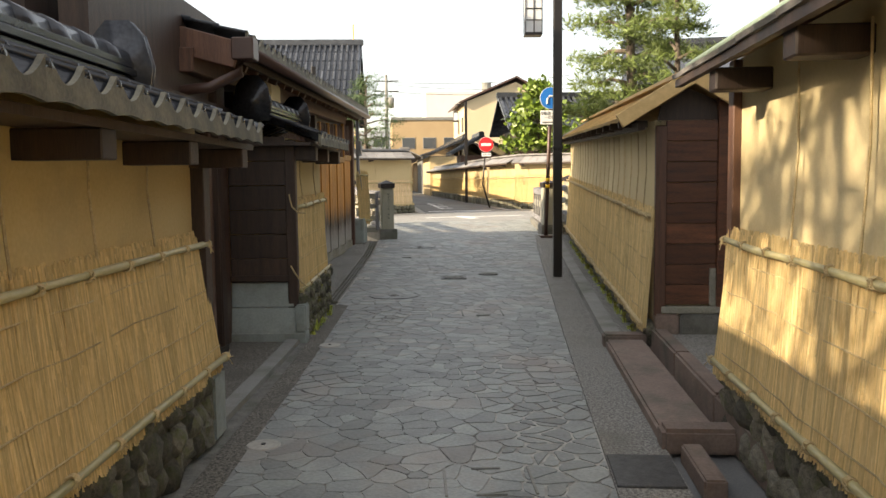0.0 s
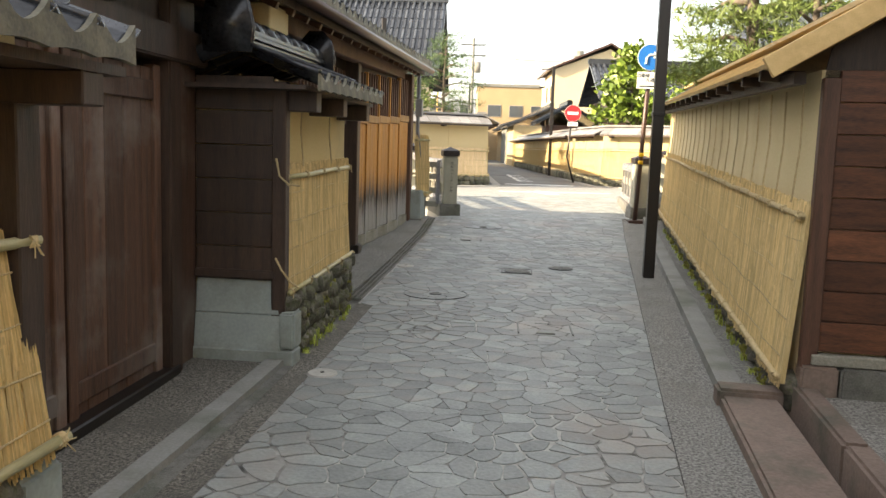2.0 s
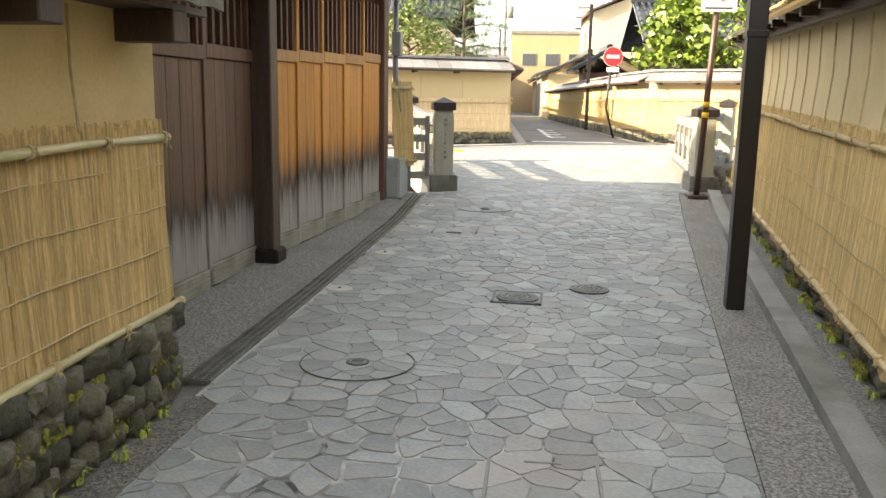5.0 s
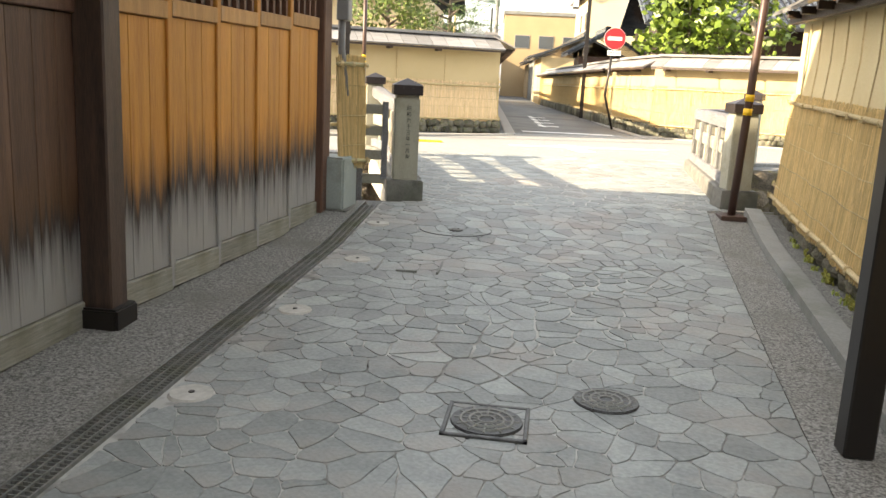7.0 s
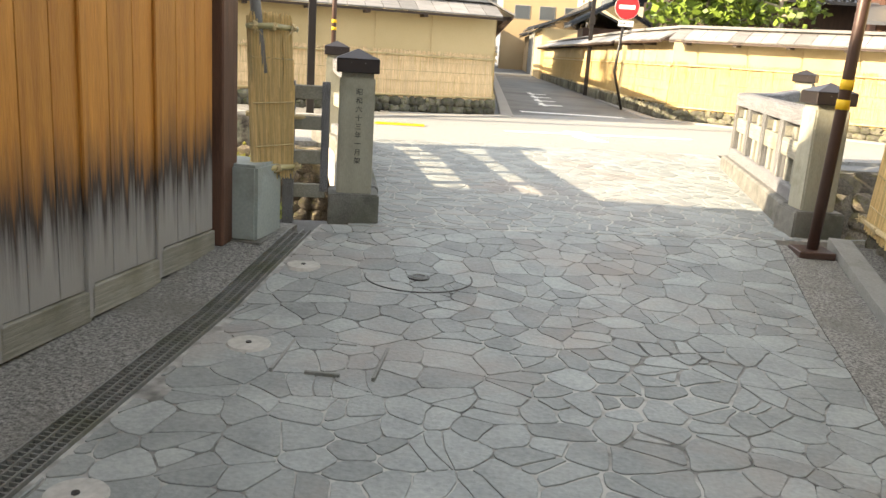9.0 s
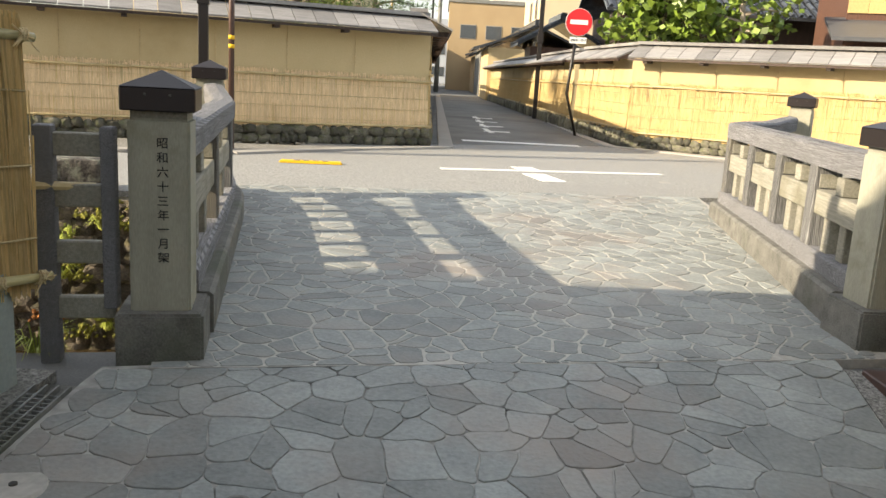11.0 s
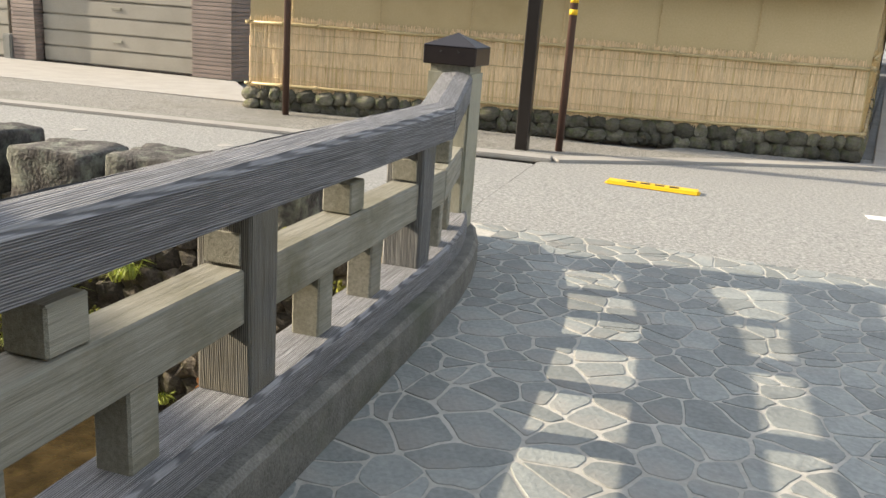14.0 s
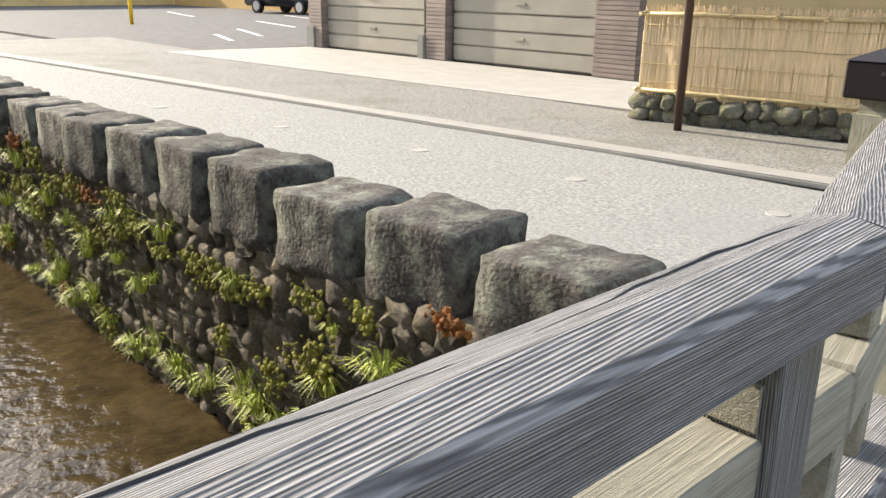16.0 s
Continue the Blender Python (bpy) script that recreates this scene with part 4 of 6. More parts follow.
def railing(name, path, posts, label, end_rise=0.10, kerb_path=None):
    """A timber railing on a kerb along path (u, v) in bridge axes; posts: distances of the squared posts."""
    th = thing(name, (0, 0, 0), SKEW, label, "railing")
    pts = [Vector((u, v, 0)) for u, v in path]
    segs = list(zip(pts, pts[1:]))
    total = sum((b - a).length for a, b in segs)

    def at(s):
        for a, b in segs:
            d = (b - a).length
            if s <= d + 1e-6:
                return a.lerp(b, s / d), (b - a).normalized()
            s -= d
        return pts[-1], (segs[-1][1] - segs[-1][0]).normalized()

    def top(s):
        return .94 + (end_rise * max(0.0, (s - (total - .75)) / .75))

    base = RAIL_Z
    cuts = [0.0]
    for a, b in segs:
        cuts.append(cuts[-1] + (b - a).length)
    cuts = sorted(set(cuts + [max(0, total - .75)]))
    for s0, s1 in zip(cuts, cuts[1:]):
        p, q = at(s0)[0], at(s1 - 1e-5)[0]
        up = Vector((0, 0, 1))
        g0 = base
        d = q - p
        ang = math.atan2(d.y, d.x) - math.pi / 2
        L = d.length
        z0, z1 = g0 + top(s0), g0 + top(s1)
        rb = prism([(-.085, -.11), (.085, -.11), (.09, .015), (.075, .035), (0, .05), (-.075, .035), (-.09, .015)], L, "y")
        for v in rb.verts:
            v.co.z += z0 + (z1 - z0) * v.co.y / L
        made = (part("mid_beam", box(-.065, .065, 0, L, g0 + .52, g0 + .68, .008), PALE_WOOD, th),
                part("top_rail", rb, GREY_WOOD, th, "weathered grey timber top rail with deep grain"))
        for ob in made:
            ob.matrix_basis = Matrix.Translation(p) @ Matrix.Rotation(ang, 4, "Z")
    part("kerb_stone", sweep(kerb_path or path, .17, base - .07, base + .19, .02), CONCRETE_D, th, "dark weathered concrete kerb")
    part("sill_beam", sweep(kerb_path or path, .1, base + .192, base + .305), GREY_WOOD, th)
    for s in posts:
        p, d = at(s)
        ang = math.atan2(d.y, d.x) - math.pi / 2
        m = Matrix.Translation(p) @ Matrix.Rotation(ang, 4, "Z")
        part("post", box(-.085, .085, -.075, .075, base + .3, base + top(s) - .1, .008, m=m), GREY_WOOD_UP, th)
        for y in (-.079, .079):
            part("joint_plate", box(-.055, .055, y - .004 if y < 0 else y - .004, y + .004, base + .69, base + .78, .002, m=m), PALE_WOOD, th)
    p0, q0 = pts[0], pts[1]
    split = [p0.lerp(q0, k / 40) + Vector((-.045 + .012 * math.sin(k * .5) + .004 * math.sin(k * 2.3), 0, base + .94 + .0405)) for k in range(41)]
    part("split", tube(split, .0028, 5), BLACK_PAINT, th, "long dark drying split")
    stops = sorted(list(posts) + [0, total])
    for a, b in zip(stops, stops[1:]):
        if b - a < .45:
            continue
        for f in (.34, .66):
            p, d = at(a + (b - a) * f)
            ang = math.atan2(d.y, d.x) - math.pi / 2
            m = Matrix.Translation(p) @ Matrix.Rotation(ang, 4, "Z")
            part("baluster", box(-.05, .05, -.055, .055, base + .3, base + .525, .006, m=m), PALE_WOOD, th)
        p, d = at((a + b) / 2)
        m = Matrix.Translation(p) @ Matrix.Rotation(math.atan2(d.y, d.x) - math.pi / 2, 4, "Z")
        part("spacer_block", box(-.055, .055, -.06, .06, base + .682, base + .795, .006, m=m), PALE_WOOD, th)
    return th


left_post = cap_post(3.53, 17.42, 0, 1.2, .255, "square carved bridge post with a dark metal cap", base=.37)
cap_post(3.4, 21.62, 0, 1.19, .25, "square weathered bridge post with a dark metal cap")
cap_post(7.25, 17.45, -8, 1.17, .27, "square bridge post with a dark metal cap on a stone base", base=.4)
cap_post(9.9, 22.3, -40, 1.2, .25, "square weathered railing post with a metal cap")
railing("bridge_railing", ((3.56, 17.62), (3.58, 20.75), (3.44, 21.5)), (1.42, 2.82), "weathered grey timber bridge railing on a concrete kerb",
        kerb_path=((3.56, 17.62), (3.58, 20.5), (3.572, 20.8), (3.545, 21.1), (3.49, 21.4), (3.40, 21.68), (3.26, 21.9)))
railing("bridge_railing", ((7.3, 17.65), (8.42, 21.1), (9.7, 22.2)), (.9, 1.75, 2.65, 3.55), "weathered timber bridge railing with a sunlit kerb", end_rise=.05)

txt = bpy.data.curves.new("inscription", "FONT")
txt.body = "\n".join("昭和六十三年一月架")
txt.size, txt.extrude, txt.align_x, txt.space_line = .05, .0015, "CENTER", 1.24
to = new("inscription", txt)
to.parent = left_post
to.matrix_basis = Matrix.Translation((.015, -.1295, .93)) @ Matrix.Rotation(math.pi / 2, 4, "X")
txt.materials.append(BLACK_PAINT)
tagged(to, "carved dark characters down the post")

# side fence by the post
fn = thing("side_fence", cross(3.05, 17.4), SKEW, "weathered grey timber side fence beside the bridge post", "fence")
part("post", box(-.04, .04, -.04, .04, -.1, 1.0, .006), GREY_WOOD, fn)
part("post", box(.23, .29, -.04, .04, .2, 1.0, .006), GREY_WOOD, fn)
for z in (.2, .45, .7, .92):
    part("rail", box(-.03, .27, -.02, .03, z - .05, z + .05, .006), PALE_WOOD, fn)
solo("bamboo_stub", tube([(0, 0, 0), (.5, .12, -.02)], .02, 8), BAMBOO_DRY, "dry bamboo stub tied to the side fence", "bamboo", loc=cross(2.75, 17.3, 1.0), turn=SKEW)

water = stuff_mat("dark_stream_water", (.022, .016, .008), (.09, .064, .03), 3, .04, 1.0, 8, spread=0, spec=.5, depth=.05)
bm = bmesh.new()
vs = [bm.verts.new(cross(u, v, -1.15)) for u, v in ((-60, 15.0), (60, 15.0), (60, 24.0), (-60, 24.0))]
bm.faces.new(vs)
solo("water", bm, water, "dark brown shallow canal water with ripples", "water", kind="structure")
for (u0, u1, v, nm) in ((-60, 2.55, 17.45, "near"), (7.55, 60, 17.45, "near"), (-60, 60, 21.5, "far")):
    a = box(u0, u1, v - (.5 if nm == "near" else 0), v + (0 if nm == "near" else .45), -1.6, .26 if nm == "far" else .2)
    solo("canal_wall", a, RUBBLE_D, "dark rubble retaining wall of the canal", "canal wall", kind="structure", turn=SKEW)
cw = thing("canal_stonework", cross(-16, 21.5, 0), SKEW - 90, "wet mossy rubble facing of the canal bank", "stone facing")
rubble(cw, 19.3, -1.25, .24, .0, 1, 0, RUBBLE_D, .15, 41)
cw2 = thing("canal_stonework", cross(8.0, 21.5, 0), SKEW - 90, "wet rubble facing of the canal bank", "stone facing")
rubble(cw2, 3.0, -1.25, .22, -.02, 1, 0, RUBBLE_D, .25, 43)

# merlon-like curb stones along the far bank
for k in range(21):
    rng = random.Random(100 + k)
    bm = box(-.305, .305, -.26, .22, -.06, .385 + rng.uniform(-.03, .025), 0)
    bmesh.ops.bevel(bm, geom=bm.edges[:], offset=.016, segments=1, affect="EDGES", clamp_overlap=True)
    bmesh.ops.subdivide_edges(bm, edges=[e for e in bm.edges if e.calc_length() > .15], cuts=5, use_grid_fill=True)
    for v in bm.verts:
        v.co += v.co.normalized() * .022 * noise.noise(v.co * 3.8 + Vector((k * 7.3, 0, 0))) + v.co.normalized() * .022 * noise.noise(v.co * 13 + Vector((0, k * 3.1, 0)))
    solo("bank_stone", bm, MERLON_M, "rough squared lichen-covered stone along the canal bank", "stone", "stones along the canal bank",
         loc=cross(2.2 - k * .745 + rng.uniform(-.03, .03), 21.72 + rng.uniform(-.03, .03) - .006 * k, .26), turn=SKEW + rng.uniform(-5, 5), smooth=True)

# tufts of grass and moss on the canal bank
GRASS = stuff_mat("bank_grass", (.28, .36, .05), (.56, .60, .13), 8, .6, 0, spread=.3, island=True)
MOSS = stuff_mat("moss", (.11, .12, .02), (.32, .30, .055), 25, .95, 1.0, 70, spread=.25, island=True)
MOSS_RUST = stuff_mat("rust_moss", (.14, .05, .012), (.32, .13, .03), 25, .95, 1.0, 70, spread=.2, island=True)


def tuft(loc, size, n, seed, droop=1.0, mat=None):
    rng = random.Random(seed)
    verts, faces = [], []
    for _ in range(n):
        a = rng.uniform(0, 2 * math.pi)
        l = size * rng.uniform(.5, 1.2)
        w = .0035
        d = Vector((math.cos(a), math.sin(a), 0))
        side = Vector((-d.y, d.x, 0)) * w
        p0 = d * .03
        p1 = d * l * .4 + Vector((0, 0, l * .6))
        p2 = d * l * .9 + Vector((0, 0, l * (.75 - .7 * droop * rng.random())))
        i = len(verts)
        verts += [p0 - side, p0 + side, p1 - side, p1 + side, p2]
        faces += [(i, i + 1, i + 3, i + 2), (i + 2, i + 3, i + 4)]
    me = bpy.data.meshes.new("grass_tuft")
    me.from_pydata([tuple(v) for v in verts], [], faces)
    me.materials.append(mat or GRASS)
    ob = new("grass_tuft", me)
    ob.location = loc
    return tagged(ob, "tuft of bright green grass growing from the stonework", "grass", "grass tufts on stonework", "stuff")


rng = random.Random(55)
for k in range(90):
    u = rng.uniform(-7, 2.6)
    z = rng.choice((-1.0, -.95, -.8, -.4, -.1)) + rng.uniform(-.1, .15)
    tuft(cross(u, 21.42, z), rng.uniform(.1, .26), rng.randint(30, 70), k)
for k in range(26):
    tuft(RP(8.2 + k * .36 + rng.uniform(0, .2), .7, .02), rng.uniform(.04, .09), 26, 200 + k)
for k in range(8):
    tuft((-1.4 + rng.uniform(0, .08), 8.35 + k * .24, -.06), rng.uniform(.05, .1), 24, 300 + k)
tuft(cross(2.95, 17.55, .15), .22, 60, 400)


def moss_patch(loc, turn, w, h, seed, mat):
    """A cushion of moss lying on a stone face (x-z plane, facing -y)."""
    rng = random.Random(seed)
    bm = bmesh.new()
    for _ in range(48):
        x, z = rng.gauss(0, w * .4), rng.gauss(0, h * .4)
        bmesh.ops.create_icosphere(bm, subdivisions=1, radius=rng.uniform(.009, .026), matrix=Matrix.Translation((x, rng.uniform(-.02, .02), z)) @ Matrix.Diagonal((1, .6, 1, 1)))
    for v in bm.verts:
        v.co += Vector((rng.uniform(-.006, .006),) * 3)
    return solo("moss_patch", bm, mat, "cushions of moss on wet stone", "moss", "moss on stonework", "stuff", loc=loc, turn=turn)


for k in range(80):
    moss_patch(cross(rng.uniform(-7, 2.7), 21.40, rng.choice((.2, .1, .0, -.2, -.5, -.9)) + rng.uniform(-.12, .1)), SKEW, rng.uniform(.1, .3), rng.uniform(.05, .14), 500 + k, MOSS_RUST if k % 9 == 0 else MOSS)
for k in range(14):
    moss_patch((-1.42, 8.4 + k * .14, rng.uniform(0, .3)), 90, .1, .07, 600 + k, MOSS)
for k in range(12):
    moss_patch(RP(8.3 + k * .75, .72, .06), TR + 90, .2, .04, 650 + k, MOSS)

# ---- street furniture ----
lp = thing("street_lamp", (1.76, 12.72, ground_z(1.76, 12.72)), 0, "tall black-brown square lamp post with a lantern", "street lamp")
part("pole", box(-.065, .065, -.065, .065, 0, 4.6, .008), BLACK_METAL, lp)
part("collar", box(-.075, .075, -.075, .075, 1.95, 2.0, .006), BLACK_METAL, lp)
part("arm", beam((0, 0, 4.45), (-.42, 0, 4.45), .05, .05), BLACK_METAL, lp)
lan = part("lantern", box(-.5, -.24, -.13, .13, 4.2, 4.24, .006), BLACK_METAL, lp)
part("shade", box(-.49, -.25, -.12, .12, 3.69, 4.2), plain("milky_glass", (.7, .72, .72), .3), lan, "milky glass lantern panes")
part("lantern_foot", box(-.5, -.24, -.13, .13, 3.65, 3.69, .006), BLACK_METAL, lan)
part("hook", tube([(-.37, 0, 4.45), (-.37, 0, 4.24)], .012, 6), BLACK_METAL, lan)
for x in (-.5, -.375, -.255):
    for y in (-.13, .115):
        part("bar", box(x, x + .015, y, y + .015, 3.69, 4.2), BLACK_METAL, lan)
for z in (3.86, 4.03):
    part("bar", box(-.5, -.24, -.132, -.12, z, z + .012), BLACK_METAL, lan)


def sign_disc(parent, x, z, r, mat, y=-.06):
    bm = bmesh.new()
    bmesh.ops.create_cone(bm, cap_ends=True, segments=40, radius1=r, radius2=r, depth=.012, matrix=Matrix.Translation((x, y, z)) @ Matrix.Rotation(math.pi / 2, 4, "X"))
    return part("sign_plate", bm, mat, parent)


def words(body, parent, m, size, mat=None, name="lettering"):
    cu = bpy.data.curves.new(name, "FONT")
    cu.body, cu.size, cu.extrude, cu.align_x, cu.align_y = body, size, .001, "CENTER", "CENTER"
    cu.materials.append(mat or BLACK_PAINT)
    ob = new(name, cu)
    ob.parent, ob.matrix_basis = parent, m
    return ob


UPX = Matrix.Rotation(math.pi / 2, 4, "X")
sp = thing("road_sign", (2.24, 18.05, .23), 4, "blue one-way turn sign on a leaning brown pole", "road sign")
part("pole", tube([(0, 0, 0), (.06, 0, 1.6), (.12, 0, 3.1)], .042, 12), BROWN_METAL, sp, "", True)
part("foot_plate", box(-.13, .13, -.13, .13, -.02, .03, .006), BROWN_METAL, sp)
for z in (1.06, 1.2):
    part("yellow_band", tube([(.038 * z, 0, z), (.038 * (z + .07), 0, z + .07)], .046, 12), YELLOW, sp, "yellow reflective band", True)
sign_disc(sp, .1, 2.98, .235, WHITE, -.055)
sign_disc(sp, .1, 2.98, .225, BLUE_PAINT, -.062)
arrow = [(.1 - .09 + .0, 2.88)]
bm = tube([(.02, -.072, 2.86), (.025, -.072, 2.96), (.07, -.072, 3.02), (.15, -.072, 3.02)], .022, 6)
bm2 = bmesh.new()
vs = [bm2.verts.new(c) for c in ((.15, -.075, 3.09), (.15, -.075, 2.95), (.25, -.075, 3.02))]
bm2.faces.new(vs)
join(bm, bm2)
part("arrow", bm, WHITE, sp, "white right-turn arrow")
part("text_plate", box(-.12, .33, -.066, -.05, 2.42, 2.72, .004), WHITE, sp, "white plate with black writing")
words("自動車・原付\n一方通行", sp, Matrix.Translation((.105, -.068, 2.61)) @ UPX, .078)
part("plate_arrow", box(-.08, .28, -.069, -.067, 2.455, 2.475), BLACK_PAINT, sp)
part("plate_pole_stub", box(.07, .13, -.05, 0, 2.5, 2.56), BROWN_METAL, sp)

ns = thing("road_sign", (1.8, 33.8, .33), 4, "red no-entry sign on a bent dark pole", "road sign")
part("pole", tube([(.12, 0, 0), (-.1, 0, .75), (-.16, 0, .95), (-.02, 0, 2.6)], .035, 10), BLACK_METAL, ns, "", True)
sign_disc(ns, -.02, 2.55, .305, WHITE, -.045)
sign_disc(ns, -.02, 2.55, .295, RED_PAINT, -.052)
part("bar", box(-.22, .18, -.062, -.058, 2.5, 2.6), WHITE, ns)
part("text_plate", box(-.2, .18, -.055, -.04, 2.08, 2.22, .003), WHITE, ns)
words("自動車・原付", ns, Matrix.Translation((-.01, -.057, 2.15)) @ UPX, .06)

lp2 = thing("street_lamp", (1.2, 41.5, .33), 0, "black lamp post with a hanging lantern, far down the lane", "street lamp")
part("pole", box(-.07, .07, -.07, .07, 0, 5.0, .008), BLACK_METAL, lp2)
part("arm", beam((0, 0, 4.85), (-.55, 0, 4.85), .05, .05), BLACK_METAL, lp2)
lan = part("lantern", box(-.62, -.38, -.12, .12, 4.0, 4.5, .01), BLACK_METAL, lp2)
part("shade", box(-.6, -.4, -.125, .125, 4.06, 4.44), plain("milky_glass_far", (.7, .72, .7), .3), lan)
part("hook", tube([(-.5, 0, 4.85), (-.5, 0, 4.5)], .012, 6), BLACK_METAL, lan)
part("box", box(-.1, .1, -.1, .1, 2.4, 2.65, .01), BLACK_METAL, lp2)

p = cross(3.0, 25.62)
lp3 = thing("street_lamp", p, SKEW, "black-brown square lamp post before the straw-hung wall", "street lamp")
part("pole", box(-.065, .065, -.065, .065, 0, 4.6, .008), BLACK_METAL, lp3)
part("collar", box(-.08, .08, -.08, .08, 1.95, 2.1, .006), BLACK_METAL, lp3)
for u, v, lab, band in ((3.36, 25.8, "slim brown pole with a yellow band", True), (-.06, 26.2, "slim brown pole beside the straw-hung wall", False)):
    q = thing("pole", cross(u, v), SKEW, lab, "pole")
    part("shaft", tube([(0, 0, 0), (0, 0, 3.6)], .04, 12), BROWN_METAL, q, "", True)
    if band:
        for z in (1.4, 1.52):
            part("yellow_band", tube([(0, 0, z), (0, 0, z + .055)], .043, 12), YELLOW, q, "yellow reflective band", True)

# ---- the crossing's far side ----
def straight_wall(p, q, h, name, foot, straw_top, mat, roof_mat, label, seed, foot_mat=RUBBLE, per_m=170, tone=None):
    """A clay wall from p to q (plan), facing the side that lies at the right hand when walking p to q; with footing, straw mat and board coping."""
    p, q = Vector((p[0], p[1], 0)), Vector((q[0], q[1], 0))
    d = q - p
    L = d.length
    turn = math.degrees(math.atan2(d.y, d.x)) - 90
    z = ground_z(*((p + q) / 2)[:2])
    clay_wall(name, (p.x, p.y, z), turn, L, 0, h, .4, 1, 0, mat, label)
    straw_mat((p.x, p.y, z), turn, L, foot, straw_top, 1, 0, per_m=per_m, flare=.03, seed=seed, seams=4, pole=BAMBOO_DRY, fine=False, straw=STRAW_PALE if seed == 61 else STRAW_GOLD)
    f = thing("stone_footing", (p.x, p.y, z), turn, "mossy rubble footing of the far wall", "stone footing")
    part("backing", box(-.1, .02, 0, L, 0, foot + .05), foot_mat, f)
    rubble(f, L, 0, foot, .05, 1, 0, foot_mat, .15 if per_m > 100 else .3, seed)
    cords((p.x, p.y, z), turn, L, straw_top, h - .05, 1, 0, 1.1, seed)
    r = thing("board_roof", (p.x, p.y, z), turn, "grey weathered board coping of the far wall", "board roof")
    n = max(1, int(L / .33))
    for k in range(n):
        y = (k + .5) * L / n
        part("roof_board", beam((.36, y, h + .0), (-.22, y, h + .27), L / n - .012, .03), roof_mat, r)
    part("ridge_board", beam((-.22, 0, h + .3), (-.22, L, h + .3), .3, .06), roof_mat, r)
    part("fascia", box(.3, .335, 0, L, h - .06, h - .02), DARK_WOOD, r)
    for k in range(max(2, int(L / 1.1))):
        part("bracket", box(0, .3, k * 1.1 + .3, k * 1.1 + .38, h - .1, h - .02), DARK_WOOD, r)


FARC = stuff_mat("far_clay_wall", (.46, .36, .19), (.58, .46, .27), 1.0, .9, .1, 50, spread=.03, stain=(.43, .33, .17), stain_scale=.5)
straight_wall(C(-.75, 26.55), C(6.5, 27.75), 1.88, "wall_far_west", .27, 1.13, FARC, TIN_BOARD, "ochre clay wall with a pale straw mat and board coping", 61)
straight_wall(C(6.5, 27.75), (-4.6, 66), 1.95, "wall_lane_west", .3, 1.25, FARC, TIN_BOARD, "ochre clay wall along the far lane", 62, per_m=60)
straight_wall((-.9, 62), (1.95, 36.0), 1.75, "wall_lane_east_far", .3, 1.25, FARC, TIN_BOARD, "ochre clay wall along the far lane", 63, per_m=70)
straight_wall((2.0, 35.2), (2.75, 31.35), 1.75, "wall_lane_east", .3, 1.25, FARC, TIN_BOARD, "ochre clay wall at the lane's corner", 64)
straight_wall((2.75, 31.3), (7.3, 28.6), 1.75, "wall_cross_east", .24, 1.27, FARC, TIN_BOARD, "sunlit ochre clay wall with a golden straw mat", 65)
straight_wall((7.35, 28.6), (14, 26.2), 1.75, "wall_cross_far_east", .24, 1.27, FARC, TIN_BOARD, "ochre clay wall along the cross road", 66, per_m=90)

# kerbs and gutters
for a, b in ((C(-16, 23.35), C(3.4, 25.2)), (C(3.4, 25.2), C(5.2, 26.5)), (C(5.2, 26.5), C(6.8, 27.45)), (C(6.8, 27.45), (-4.0, 66)), ((-.5, 66), (2.1, 33.3)), ((2.1, 33.3), (2.4, 30.9)), ((2.4, 30.9), (7.0, 27.9))):
    a, b = Vector((*a, 0)), Vector((*b, 0))
    z = ground_z(a.x, a.y)
    solo("kerb", beam(a + Vector((0, 0, z + .004)), b + Vector((0, 0, z + .004)), .26, .05, bevel=.012), PALE_PAVE, "pale concrete gutter edging flush with the road", "kerb", kind="structure")
slab("pavement", (C(-16, 23.5), C(3.4, 25.36), C(5.2, 26.7), C(-16, 27.2)), .012, .06, GRAVEL_CON, "washed-gravel pavement beside the cross road", "pavement", steps=4)
slab("garage_apron", (C(-11.2, 26.3), C(-.85, 27.0), C(-2.7, 29.45), C(-10.9, 29.5)), .022, .05, PALE_PAVE, "pale sunlit apron before the garage", "forecourt", steps=4)
slab("parking_lot", (C(-60, 25), C(-11.25, 26.2), C(-10.95, 46), C(-60, 46)), .008, .05, DARK_ASPHALT, "grey asphalt parking lot with white lines", "parking lot", steps=4)
for u, v, w, l, a in ((-16, 31, .12, 3.2, 70), (-19.5, 34, .12, 4, 75), (-23, 37.5, .12, 4.5, 75), (-14.5, 29.4, .12, 2.4, 70), (-28, 35, .12, 5, 75)):
    solo("parking_line", box(-l / 2, l / 2, -w / 2, w / 2, 0, .004), WHITE, "white painted parking line on asphalt", "road marking", "parking lines", loc=cross(u, v, .35), turn=SKEW + a - 90)

# road markings
def paint(name, u0, u1, v0, v1, label, mat=None, dz=.004, tilt=4.0):
    uc, vc = (u0 + u1) / 2, (v0 + v1) / 2
    solo(name, box(-(u1 - u0) / 2, (u1 - u0) / 2, -(v1 - v0) / 2, (v1 - v0) / 2, -.003, .003), mat or WHITE, label, "road marking", loc=cross(uc, vc, cross(uc, vc).z + dz), turn=SKEW + tilt)


